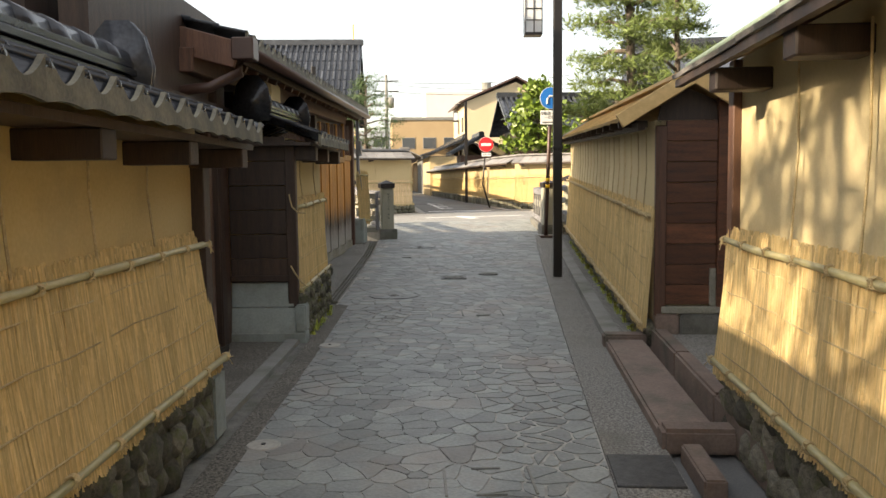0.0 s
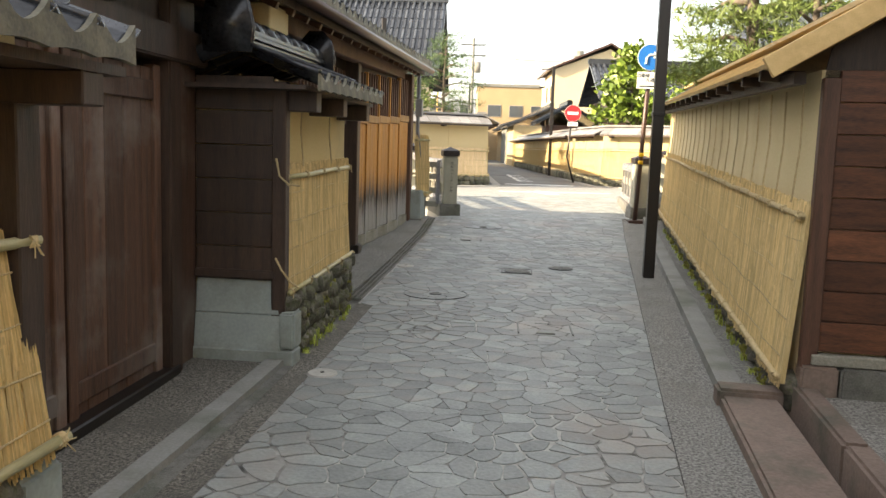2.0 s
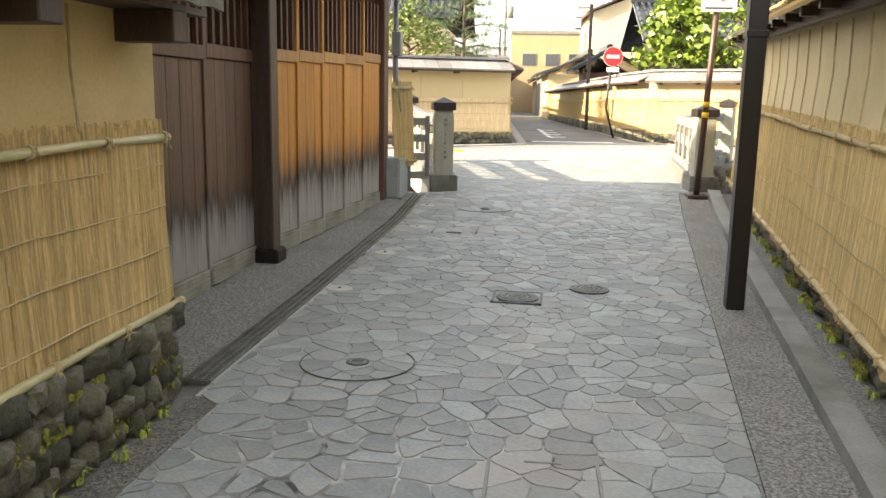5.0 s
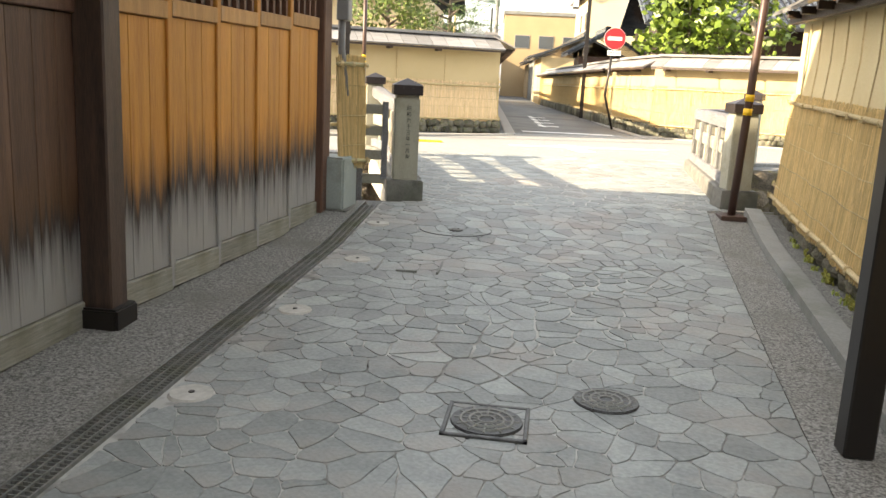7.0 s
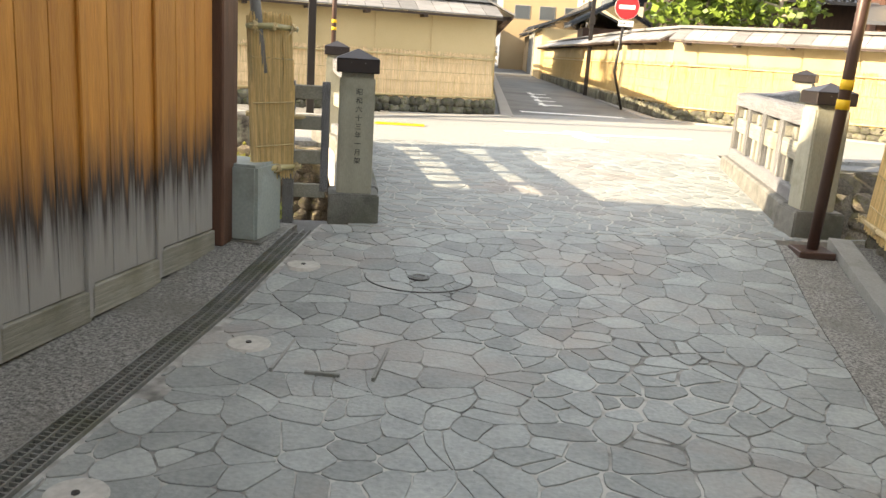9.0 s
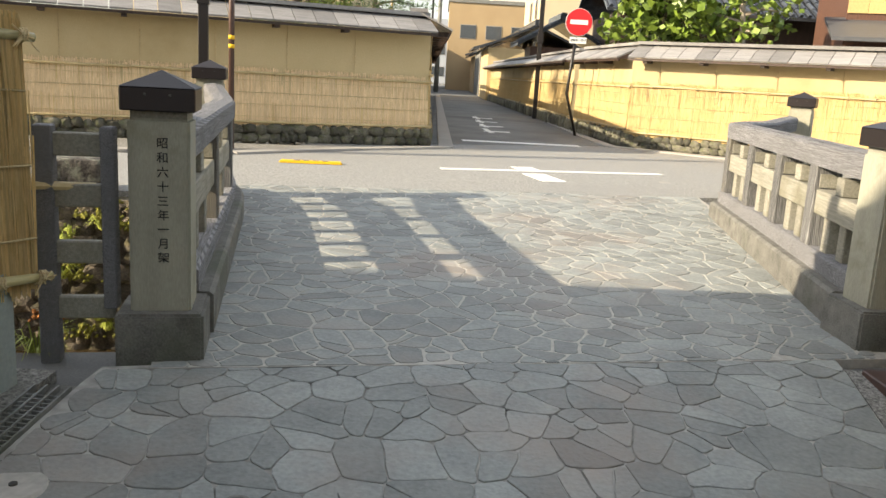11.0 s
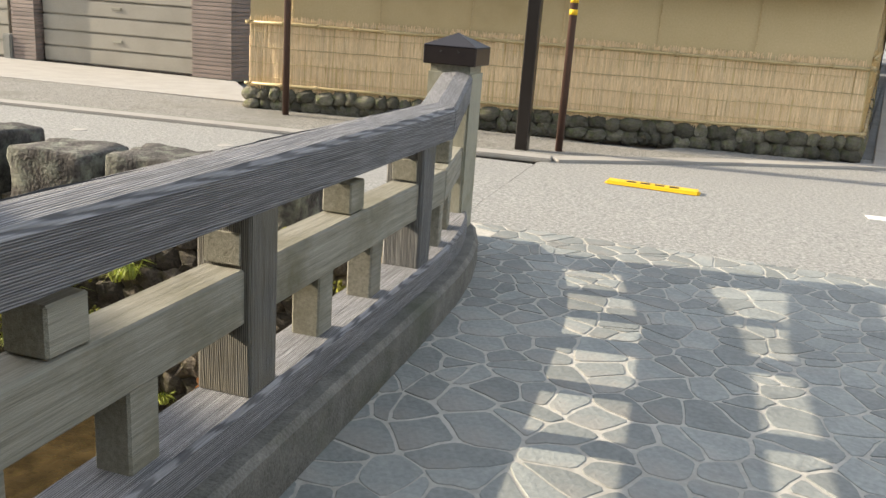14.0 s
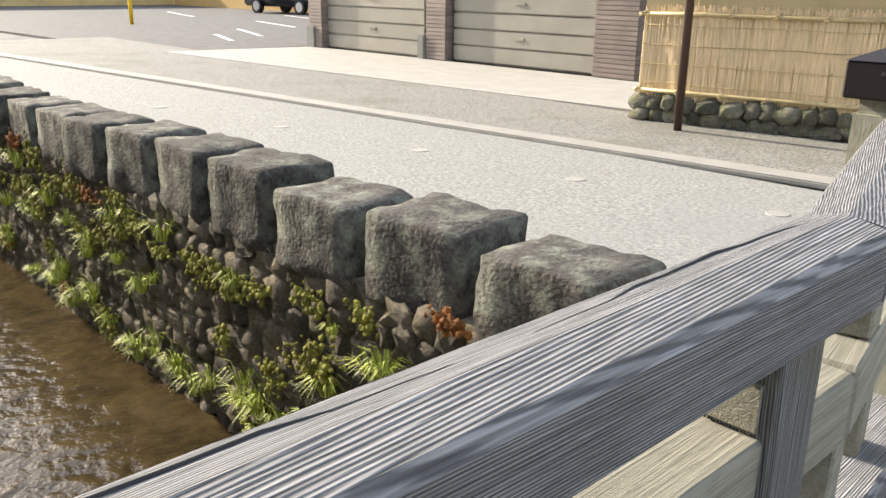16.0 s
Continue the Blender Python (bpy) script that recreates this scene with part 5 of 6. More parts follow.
paint("edge_line", 6.1, 9.3, 24.25, 24.4, "worn white line painted across the crossing")
paint("edge_line_mark", 7.15, 7.45, 23.2, 23.95, "worn white square mark beside the line")
paint("edge_line_mark", 7.2, 7.5, 24.41, 24.75, "worn white square mark beside the line")
solo("stop_line", box(-1.15, 1.15, -.17, .17, 0, .005), WHITE, "white stop line painted across the lane", "road marking", loc=(.62, 30.45, .333), turn=9)
for k in range(4):
    solo("lane_lettering", box(-.3, .3, -.12, .12, 0, .005), WHITE, "worn white painted lettering bar on the lane", "road marking", "painted lane letters", loc=(.1 - k * .17, 33.5 + k * 2.0, .335), turn=8)
    solo("lane_lettering", box(-.06, .06, -.7, .7, 0, .005), WHITE, "worn white painted lettering bar on the lane", "road marking", "painted lane letters", loc=(-.1 - k * .17, 33.7 + k * 2.0, .3345), turn=8)
yb = thing("yellow_marker", cross(4.43, 24.33, .352), SKEW - 4, "flat yellow road marker plate with dark writing", "road marker")
bm = box(-.4, .4, -.09, .09, -.02, .025, .02)
part("plate", bm, YELLOW, yb)
for k in range(4):
    part("writing_bar", box(-.22 + k * .12, -.14 + k * .12, -.03, .03, .0255, .0275), BLACK_PAINT, yb)
for u, v in ((2.0, 24.0), (.6, 23.8), (-.9, 23.65), (-2.6, 23.4), (-4.5, 23.1), (8.9, 23.5)):
    bm = bmesh.new()
    bmesh.ops.create_cone(bm, cap_ends=True, segments=20, radius1=.075, radius2=.07, depth=.006)
    solo("valve_cover", bm, PALE_PAVE, "small round pale valve cover in the road", "manhole cover", "small valve covers", loc=cross(u, v, cross(u, v).z + .002))

# ---- garage, car, parking ----
BRICK_T = stuff_mat("brown_tile_pier", (.17, .13, .115), (.30, .24, .21), 3, .6, .3, 50, spread=.12)
SHUTTER = stuff_mat("beige_shutter", (.25, .235, .20), (.34, .32, .275), 2, .45, .1, 40, spread=.06, metal=.2)
gar = thing("garage", cross(-10.6, 29.5), SKEW, "beige double garage with roller shutters and tiled piers", "garage")
part("wall", box(-.2, 7.8, .5, 8, 0, 4.4), BRICK_T, gar)
part("lintel", box(-.2, 7.8, -.05, .5, 2.5, 4.4, .02), BRICK_T, gar)
for x, w in ((-.25, .45), (3.4, .5), (7.1, .75)):
    for k in range(36):
        part("tile_course", box(x, x + w, -.1, .52, .04 + k * .068, .04 + k * .068 + .056, .004), BRICK_T, gar)
    part("pier_core", box(x + .012, x + w - .012, -.085, .51, 0, 2.5), CONCRETE, gar)
part("pier_foot", box(-.3, -.02, -.14, .1, 0, .45, .02), CONCRETE, gar, "pale concrete pier foot")
part("pier_foot", box(3.2, 3.38, -.14, .1, 0, .45, .02), CONCRETE, gar, "pale concrete pier foot")
for x0, x1 in ((.22, 3.2), (3.95, 7.08)):
    sh = part("shutter", box(x0, x1, .1, .13, .03, 2.5), SHUTTER, gar, "beige ribbed roller shutter")
    for k in range(9):
        part("slat", box(x0, x1, .05, .105, .05 + k * .275, .05 + k * .275 + .255, .014), SHUTTER, sh)
    for z in (.45, 1.0):
        part("handle", box((x0 + x1) / 2 - .1, (x0 + x1) / 2 + .1, .03, .06, z, z + .05, .006), PALE_WOOD, sh, "pale pull handle")
    part("bottom_bar", box(x0, x1, .05, .14, .0, .045, .004), BLACK_METAL, sh)
part("roof_edge", box(-.35, 7.95, -.25, 8, 4.404, 4.55), BROWN_METAL, gar)


def car(loc, turn):
    body_m = plain("dark_car_paint", (.012, .013, .018), .18, .3)
    glass = plain("car_glass", (.02, .022, .025), .05)
    th = thing("car", loc, turn, "dark parked estate car on the parking lot", "car")
    prof = [(-2.2, .3), (2.2, .3), (2.25, .62), (2.1, .82), (1.1, .95), (.45, 1.42), (-1.5, 1.46), (-2.1, .98), (-2.25, .7)]
    bm = prism(prof, 1.7, "x", m=Matrix.Rotation(-math.pi / 2, 4, "Z") @ Matrix.Translation((-.85, 0, 0)))
    bmesh.ops.bevel(bm, geom=bm.edges[:], offset=.08, segments=3, affect="EDGES", clamp_overlap=True)
    part("body", bm, body_m, th, smooth=True)
    for s in (-1, 1):
        win = prism([(-1.35, 1.0), (.95, 1.0), (.42, 1.36), (-1.3, 1.38)], .01, "x", m=Matrix.Rotation(-math.pi / 2, 4, "Z") @ Matrix.Translation((s * .855 - .005, 0, 0)))
        part("side_window", win, glass, th)
        for x in (-1.35, 1.35):
            w = part("wheel", tube([(x, s * .68, .31), (x, s * .87, .31)], .31, 20), plain("tyre", (.015, .015, .015), .8), th)
            part("rim", tube([(x, s * .86, .31), (x, s * .878, .31)], .2, 16), plain("alloy", (.5, .5, .52), .3, .8), w, "silver alloy rim")
    for s in (-.6, .6):
        part("headlight", box(2.14, 2.24, s - .18, s + .18, .66, .78, .02), WHITE, th)
    return th


car(cross(-26.9, 39.6), SKEW + 8)
clay_wall("wall_parking", cross(-60, 40.8), SKEW - 90, 49.5, 0, 2.6, .3, 1, 0, plain("ochre_plaster", (.55, .36, .14), .85), "ochre plaster wall behind the parking lot")
clay_wall("wall_parking_side", cross(-40.3, 26), SKEW, 15, 0, 2.6, .3, 1, 0, CLAY, "ochre wall beside the parking lot")
yp = thing("yellow_pole", cross(-21.5, 30.2), SKEW, "yellow painted bollard pole at the parking lot", "bollard")
part("shaft", tube([(0, 0, 0), (0, 0, 1.3)], .06, 12), YELLOW, yp, "", True)

# ---- trees ----
LEAF_B = stuff_mat("broad_leaves", (.07, .13, .015), (.24, .33, .05), 3, .45, 0, spread=.35, island=True)
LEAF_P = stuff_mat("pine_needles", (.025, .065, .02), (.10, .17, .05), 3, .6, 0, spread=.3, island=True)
# Lighter, yellower copy of the needles above, with sunlight put into its colour.
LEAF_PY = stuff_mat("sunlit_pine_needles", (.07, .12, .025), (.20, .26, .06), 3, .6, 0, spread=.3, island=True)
BARK = stuff_mat("bark", (.06, .045, .035), (.2, .16, .125), 6, .9, .9, 25, stretch=(2, 2, .5), spread=.1)
PALE_BARK = stuff_mat("pale_bark", (.24, .2, .15), (.42, .37, .3), 6, .9, .6, 25, spread=.1)


def leaf_cloud(centres, radius, count, leaf, seed, mat, needle=False, flat=.6):
    rng = random.Random(seed)
    verts, faces = [], []
    for c in centres:
        for _ in range(count):
            d = Vector((rng.gauss(0, 1), rng.gauss(0, 1), rng.gauss(0, 1) * flat))
            d = d.normalized() * radius * rng.random() ** .45
            d.z *= flat
            p = c + d
            a = Vector((rng.gauss(0, 1), rng.gauss(0, 1), rng.gauss(0, .6) + (.9 if needle else .2))).normalized()
            b = a.cross(Vector((rng.gauss(0, 1), rng.gauss(0, 1), rng.gauss(0, 1)))).normalized()
            l = leaf * rng.uniform(.6, 1.3)
            w = l * (.10 if needle else .38)
            i = len(verts)
            if needle:
                for k in range(3):
                    a2 = (a + Vector((rng.gauss(0, .5), rng.gauss(0, .5), rng.gauss(0, .3)))).normalized()
                    verts += [tuple(p - b * w * .5), tuple(p + b * w * .5), tuple(p + a2 * l)]
                    j = i + 3 * k
                    faces.append((j, j + 1, j + 2))
            else:
                verts += [tuple(p), tuple(p + a * l * .5 + b * w), tuple(p + a * l), tuple(p + a * l * .5 - b * w)]
                faces.append((i, i + 1, i + 2, i + 3))
    me = bpy.data.meshes.new("crown")
    me.from_pydata(verts, [], faces)
    me.materials.append(mat)
    return me


def tree(loc, height, crown_r, label, seed, pine=True, mat=None, leaf=.12, clumps=26, count=170, trunk_r=.12, bark=None, low=.35, lean=0.0):
    rng = random.Random(seed)
    th = thing("tree", loc, 0, label, "tree")
    pts = [Vector((lean * k / 5 + rng.uniform(-.08, .08) * (k > 0), rng.uniform(-.08, .08) * (k > 0), height * .92 * k / 5)) for k in range(6)]
    part("trunk", tube(pts, trunk_r, 9, taper=[trunk_r * (1 - .15 * k) for k in range(6)]), bark or BARK, th, "", True)
    centres = []
    for k in range(clumps):
        f = low + (1 - low) * (k + .5) / clumps
        a = k * 2.4 + rng.uniform(-.5, .5)
        r = crown_r * rng.uniform(.35, 1.0) * (math.sin(math.pi * min(1, (f - low) / (1 - low) * .85 + .2)) if not pine else (1.1 - (f - low) / (1 - low) * .75))
        base = Vector((lean * f, 0, height * f * .95))
        c = base + Vector((math.cos(a) * r, math.sin(a) * r, rng.uniform(-.1, .2)))
        centres.append(c)
        part("limb", tube([base, base.lerp(c, .55) + Vector((0, 0, .12)), c], .03, 6, taper=[trunk_r * .38, trunk_r * .24, .012]), bark or BARK, th, "", True)
    cr = new("crown", leaf_cloud(centres, crown_r * (.42 if pine else .4), count, leaf, seed, mat or (LEAF_P if pine else LEAF_B), pine, .5 if pine else .75))
    cr.parent = th
    return th


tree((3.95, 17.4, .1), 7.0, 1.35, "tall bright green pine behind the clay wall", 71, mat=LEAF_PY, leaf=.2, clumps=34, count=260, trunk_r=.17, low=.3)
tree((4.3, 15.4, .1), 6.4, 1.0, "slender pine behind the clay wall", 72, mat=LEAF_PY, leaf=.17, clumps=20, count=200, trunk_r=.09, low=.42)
tree((4.4, 38.0, .3), 5.6, 1.7, "broad-leaved evergreen with glossy light green leaves", 73, pine=False, leaf=.26, clumps=26, count=95, trunk_r=.1, low=.42)
tree((6.2, 37.0, .3), 4.6, 1.3, "bare-limbed pale tree with leaf tufts behind the far wall", 74, pine=False, leaf=.22, clumps=12, count=60, trunk_r=.16, bark=PALE_BARK, low=.5)
tree((9.5, 31.5, .3), 3.2, .9, "small staked pine in the garden behind the wall", 75, mat=LEAF_PY, leaf=.12, clumps=10, count=160, low=.7)
tree((-3.3, 36.5, .3), 5.8, 1.5, "layered pine in the garden behind the far wall", 76, leaf=.15, clumps=22, count=220, low=.45)
tree((-4.8, 34.0, .3), 4.2, 1.5, "rounded garden tree behind the far wall", 77, pine=False, mat=LEAF_PY, leaf=.12, clumps=18, count=150, low=.5)

# Unseen pine, added only to break up the sun on the near +x wall.
tree((-7.0, -.2, -.1), 9.2, 2.3, "unseen pine added to dapple sun on the opposite wall", 78, leaf=.24, clumps=24, count=330, low=.5)

# ---- buildings beyond ----
def roof_block(th, x0, x1, y0, y1, ze, zr, along="y", tiles=True, mat=None):
    """A gabled roof over a plan, ridge along y or x, with raised tile rows."""
    if along == "y":
        xm = (x0 + x1) / 2
        part("roof", prism([(x0, ze), (xm, zr), (x1, ze), (x1, ze - .12), (xm, zr - .12), (x0, ze - .12)], y1 - y0, "y", m=Matrix.Translation((0, y0, 0))), mat or TILE, th)
        if tiles:
            bm = bmesh.new()
            n = int((y1 - y0) / .3)
            for k in range(n):
                y = y0 + (k + .5) * (y1 - y0) / n
                for x in (x0, x1):
                    m = 7
                    for j in range(m):
                        f0, f1 = j / m, (j + .96) / m
                        a = Vector((x + (xm - x) * f0, y, ze + (zr - ze) * f0 + .045))
                        b = Vector((x + (xm - x) * f1, y, ze + (zr - ze) * f1 + .02))
                        tube([a, b], .075, 6, bm)
            part("roof_tiles", bm, TILE_ISL, th, kind="stuff")
        part("ridge", beam((xm, y0 - .1, zr + .1), (xm, y1 + .1, zr + .1), .3, .34, bevel=.05), mat or TILE, th)
    else:
        ym = (y0 + y1) / 2
        part("roof", prism([(y0, ze), (ym, zr), (y1, ze), (y1, ze - .12), (ym, zr - .12), (y0, ze - .12)], x1 - x0, "x", m=Matrix.Translation((x0, 0, 0))), mat or TILE, th)
        if tiles:
            bm = bmesh.new()
            n = int((x1 - x0) / .3)
            for k in range(n):
                x = x0 + (k + .5) * (x1 - x0) / n
                for y in (y0, y1):
                    m = 7
                    for j in range(m):
                        f0, f1 = j / m, (j + .96) / m
                        a = Vector((x, y + (ym - y) * f0, ze + (zr - ze) * f0 + .045))
                        b = Vector((x, y + (ym - y) * f1, ze + (zr - ze) * f1 + .02))
                        tube([a, b], .075, 6, bm)
            part("roof_tiles", bm, TILE_ISL, th, kind="stuff")
        part("ridge", beam((x0 - .1, ym, zr + .1), (x1 + .1, ym, zr + .1), .3, .34, bevel=.05), mat or TILE, th)


def window_on(th, x, y, z, w, h, axis="x", dark=True):
    fr = part("window", box(x, x + w, y - .04, y, z, z + h, .01) if axis == "x" else box(x - .04, x, y, y + w, z, z + h, .01), plain("window_frame_far", (.3, .28, .25), .5), th)
    part("pane", box(x + .06, x + w - .06, y - .055, y - .042, z + .06, z + h - .06) if axis == "x" else box(x - .055, x - .042, y + .06, y + w - .06, z + .06, z + h - .06), plain("far_glass", (.06, .07, .08), .08), fr)


CREAM = stuff_mat("cream_render", (.58, .47, .30), (.68, .57, .38), .5, .85, .1, 30, spread=.03)
TAN = stuff_mat("tan_cladding", (.38, .27, .15), (.47, .35, .20), .5, .85, .1, 30, spread=.03)
WHITE_R = stuff_mat("pale_render", (.6, .57, .52), (.7, .67, .62), .5, .85, .1, 30, spread=.03)
# big tiled house beyond the far wall at -x
h = thing("tiled_house", (-12.3, 41.5, .33), 3, "large house with a grey-blue tiled roof", "house")
part("wall", box(0, 7.2, 0, 9, 0, 4.4), CREAM, h)
roof_block(h, -.8, 8.2, -1, 10, 4.5, 8.6, "x")
# cream gabled house on the far lane at +x
h = thing("cream_house", (1.9, 68, .33), 5, "cream rendered three-storey house with a low gable", "house")
part("wall", prism([(0, 0), (7.2, 0), (7.2, 7.4), (4.2, 9.0), (0, 7.4)], 9, "y"), CREAM, h)
part("roof", prism([(-.5, 7.25), (4.2, 9.3), (7.8, 7.25), (7.8, 7.4), (4.2, 9.45), (-.5, 7.4)], 9.6, "y", m=Matrix.Translation((0, -.4, 0))), BROWN_METAL, h)
for y, z in ((1, 5), (4, 5), (1, 2.4), (4, 2.4)):
    window_on(h, 0, y, z, 1.1, 1.3, "y")
h = thing("tiled_house", (4.2, 46, .33), 4, "house with a glossy dark tiled roof behind the far wall", "house")
part("wall", box(0, 9, 0, 6, 0, 3.9), DARK_WOOD, h)
roof_block(h, -.7, 10, -1, 7, 3.9, 5.9, "x")
h = thing("timber_house", (9.0, 37.5, .33), -12, "dark timber house with a metal eave in the garden", "house")
part("wall", box(0, 11, 0, 6, 0, 5.2), BROWN_WOOD, h)
part("eave", prism([(-1.6, 2.7), (.2, 3.3), (.2, 3.2), (-1.6, 2.6)], 12, "x", m=Matrix.Translation((-.5, 0, 0))), plain("grey_metal_roof", (.10, .105, .11), .45), h)
for k in range(22):
    part("cladding_board", box(k * .5 + .005, k * .5 + .495, -.04, -.002, 3.4, 5.2, .004), FRESH_WOOD, h)
roof_block(h, -.9, 12, -1.2, 7, 5.3, 7.4, "x", tiles=False)
solo("shed_roof", prism([(0, 2.1), (1.6, 2.6), (1.6, 2.7), (0, 2.2)], 4, "x"), stuff_mat("rust_roof", (.16, .06, .045), (.27, .11, .085), 2, .6), "rust-red shed roof behind the garden wall", "roof", loc=(6.4, 34.6, 0), turn=-14)
h = thing("gate_roof", (1.1, 50, .33), 5, "small tiled gate with a curved roof on the lane", "gate")
part("wall", box(0, 2.4, 0, 2.2, 0, 2.6), BROWN_WOOD, h)
roof_block(h, -.6, 3, -.7, 2.9, 2.7, 3.7, "y")
h = thing("tan_building", (-5.2, 88, .33), 4.5, "flat-roofed tan office building", "building")
part("wall", box(0, 10, 0, 12, 0, 7.4), TAN, h)
part("parapet", box(-.1, 10.1, -.1, 12, 7.404, 7.7), CONCRETE, h)
for x in (1, 3.2, 5.4):
    window_on(h, x, 0, 4.4, 1.4, 1.2)
h = thing("pale_building", (-2.2, 118, .33), 4.5, "pale flat-roofed building far off", "building")
part("wall", box(0, 14, 0, 10, 0, 13.5), WHITE_R, h)
window_on(h, 8, 0, 10, 1.6, 1.4)
part("tank", tube([(9, 3, 13.5), (9, 3, 15)], .7, 12), CONCRETE, h)
h = thing("pale_building", (-15, 135, .33), 4.5, "grey and white low block at the lane's end", "building")
part("wall", box(0, 9.5, 0, 10, 0, 9), plain("blue_grey_render", (.35, .38, .42), .7), h)
for z in (1, 4, 6.5):
    for x in (1, 4, 7):
        window_on(h, x, 0, z, 2, 1.4)
for k in range(4):
    h = thing("lane_house", (-.9 - k * .75, 60 + k * 9.5, .33), 4.6, "small grey house along the far lane", "house")
    part("wall", box(0, 5, 0, 8, 0, 2.8 + .3 * (k % 2)), (FARC, CONCRETE, TAN, BROWN_WOOD)[k], h)
    roof_block(h, -.5, 5.5, -.4, 8.4, 2.8 + .3 * (k % 2), 4.1, "y", tiles=False)
h = thing("lane_house", (-11.5, 68, .33), 4.6, "grey house along the far lane", "house")
part("wall", box(0, 5.2, 0, 40, 0, 4), CONCRETE, h)
roof_block(h, -.5, 5.7, -.4, 40, 4, 5.6, "y", tiles=False)
# utility pole and wires
up = thing("utility_pole", (-4.9, 75, .33), 0, "grey concrete utility pole with crossarms", "utility pole")
part("pole", tube([(0, 0, 0), (0, 0, 10.5)], .16, 10, taper=[.18, .12]), CONCRETE, up, "", True)
for z in (9.9, 9.0):
    part("crossarm", box(-1.1, 1.1, -.05, .05, z, z + .1), IRON, up)
part("transformer", tube([(.4, 0, 7.6), (.4, 0, 8.5)], .28, 12), CONCRETE, up, "", True)
up2 = thing("utility_pole", (-4.0, 60, .33), 0, "thin grey street pole along the far lane", "utility pole")
part("pole", tube([(0, 0, 0), (0, 0, 5.5)], .06, 8), BLACK_METAL, up2, "", True)
for k, (z, dz) in enumerate(((9.95, 0), (9.05, .2), (9.6, -.3))):
    a, b = Vector((-4.9 + .8 * (k - 1), 75, z + .33)), Vector((22, 70 + k * 3, z + 2.2))
    solo("power_line", tube([a.lerp(b, f) - Vector((0, 0, 1.2 * 4 * f * (1 - f))) for f in (i / 12 for i in range(13))], .02, 4), BLACK_METAL, "thin sagging overhead power line", "power line", "power lines")
mast = thing("antenna_mast", (-6.2, 60, .33), 0, "thin pale mast with a red and white top", "mast")
part("shaft", tube([(0, 0, 0), (0, 0, 12.2)], .06, 8), FRESH_WOOD, mast, "", True)

# ---- flagstones ----
def clip(poly, nx, ny, c):
    out = []
    for (ax, ay), (bx, by) in zip(poly, poly[1:] + poly[:1]):
        da, db = nx * ax + ny * ay - c, nx * bx + ny * by - c
        if da <= 0:
            out.append((ax, ay))
        if (da < 0 < db) or (db < 0 < da):
            f = da / (da - db)
            out.append((ax + (bx - ax) * f, ay + (by - ay) * f))
    return out


def cells(x0, x1, y0, y1, sx, sy, seed, jitter=1.3):
    """Irregular polygons that fill a plan: each is what lies nearest to one of a jittered grid of points."""
    rng = random.Random(seed)
    nx, ny = int((x1 - x0) / sx) + 1, int((y1 - y0) / sy) + 1
    pts = {}
    for i in range(-2, nx + 2):
        for j in range(-2, ny + 2):
            pts[i, j] = (x0 + (i + .5 + (j % 2) * .5 + rng.uniform(-.5, .5) * jitter) * sx, y0 + (j + .5 + rng.uniform(-.5, .5) * jitter) * sy)
    # some stones are dropped, so that their neighbours grow
    for k in list(pts):
        if rng.random() < .26:
            del pts[k]
    for (i, j), (px, py) in pts.items():
        if not (0 <= i < nx and 0 <= j < ny):
            continue
        poly = [(px - 1.2, py - 1.0), (px + 1.2, py - 1.0), (px + 1.2, py + 1.0), (px - 1.2, py + 1.0)]
        for di in range(-4, 5):
            for dj in range(-4, 5):
                q = pts.get((i + di, j + dj))
                if q is None or (di == 0 and dj == 0):
                    continue
                dx, dy = q[0] - px, q[1] - py
                poly = clip(poly, dx, dy, (q[0] ** 2 + q[1] ** 2 - px ** 2 - py ** 2) / 2)
                if len(poly) < 3:
                    break
        if len(poly) >= 3:
            yield (px, py), poly


def shrink(poly, gap):
    cx, cy = sum(p[0] for p in poly) / len(poly), sum(p[1] for p in poly) / len(poly)
    n = len(poly)
    area = sum(poly[k][0] * poly[(k + 1) % n][1] - poly[(k + 1) % n][0] * poly[k][1] for k in range(n))
    if area < 0:
        poly = poly[::-1]
    out = poly
    for k in range(n):
        (ax, ay), (bx, by) = poly[k], poly[(k + 1) % n]
        L = math.hypot(bx - ax, by - ay)
        if L < 1e-6:
            continue
        nx, ny = (by - ay) / L, -(bx - ax) / L
        out = clip(out, nx, ny, nx * ax + ny * ay - gap)
        if len(out) < 3:
            return []
    return out


def bend(x, y):
    """A smooth sideways drift that bends straight joints into broken, hand-fitted ones."""
    a = noise.noise_vector(Vector((x * 2.6, y * 2.6, 3.0))) * .05 + noise.noise_vector(Vector((x * 8.5, y * 8.5, 9.0))) * .017
    return x + a.x, y + a.y


def soften(poly, rng):
    """Corners cut back and edges bent and chipped, as of hand-broken stone."""
    out = []
    n = len(poly)
    for k in range(n):
        a, b, c = Vector(poly[k - 1]), Vector(poly[k]), Vector(poly[(k + 1) % n])
        la, lc = (a - b).length, (c - b).length
        r = min(.014, la * .3, lc * .3)
        if min(la, lc) < .02:
            out.append(tuple(b))
        else:
            out.append(tuple(b + (a - b).normalized() * r))
            out.append(tuple(b + (c - b).normalized() * r))
        m = int(lc / .085)
        nrm = Vector((-(c - b).y, (c - b).x)).normalized()
        for q in range(1, m + 1):
            w = b.lerp(c, q / (m + 1)) + nrm * rng.uniform(-.004, .003)
            out.append(tuple(w))
    return out


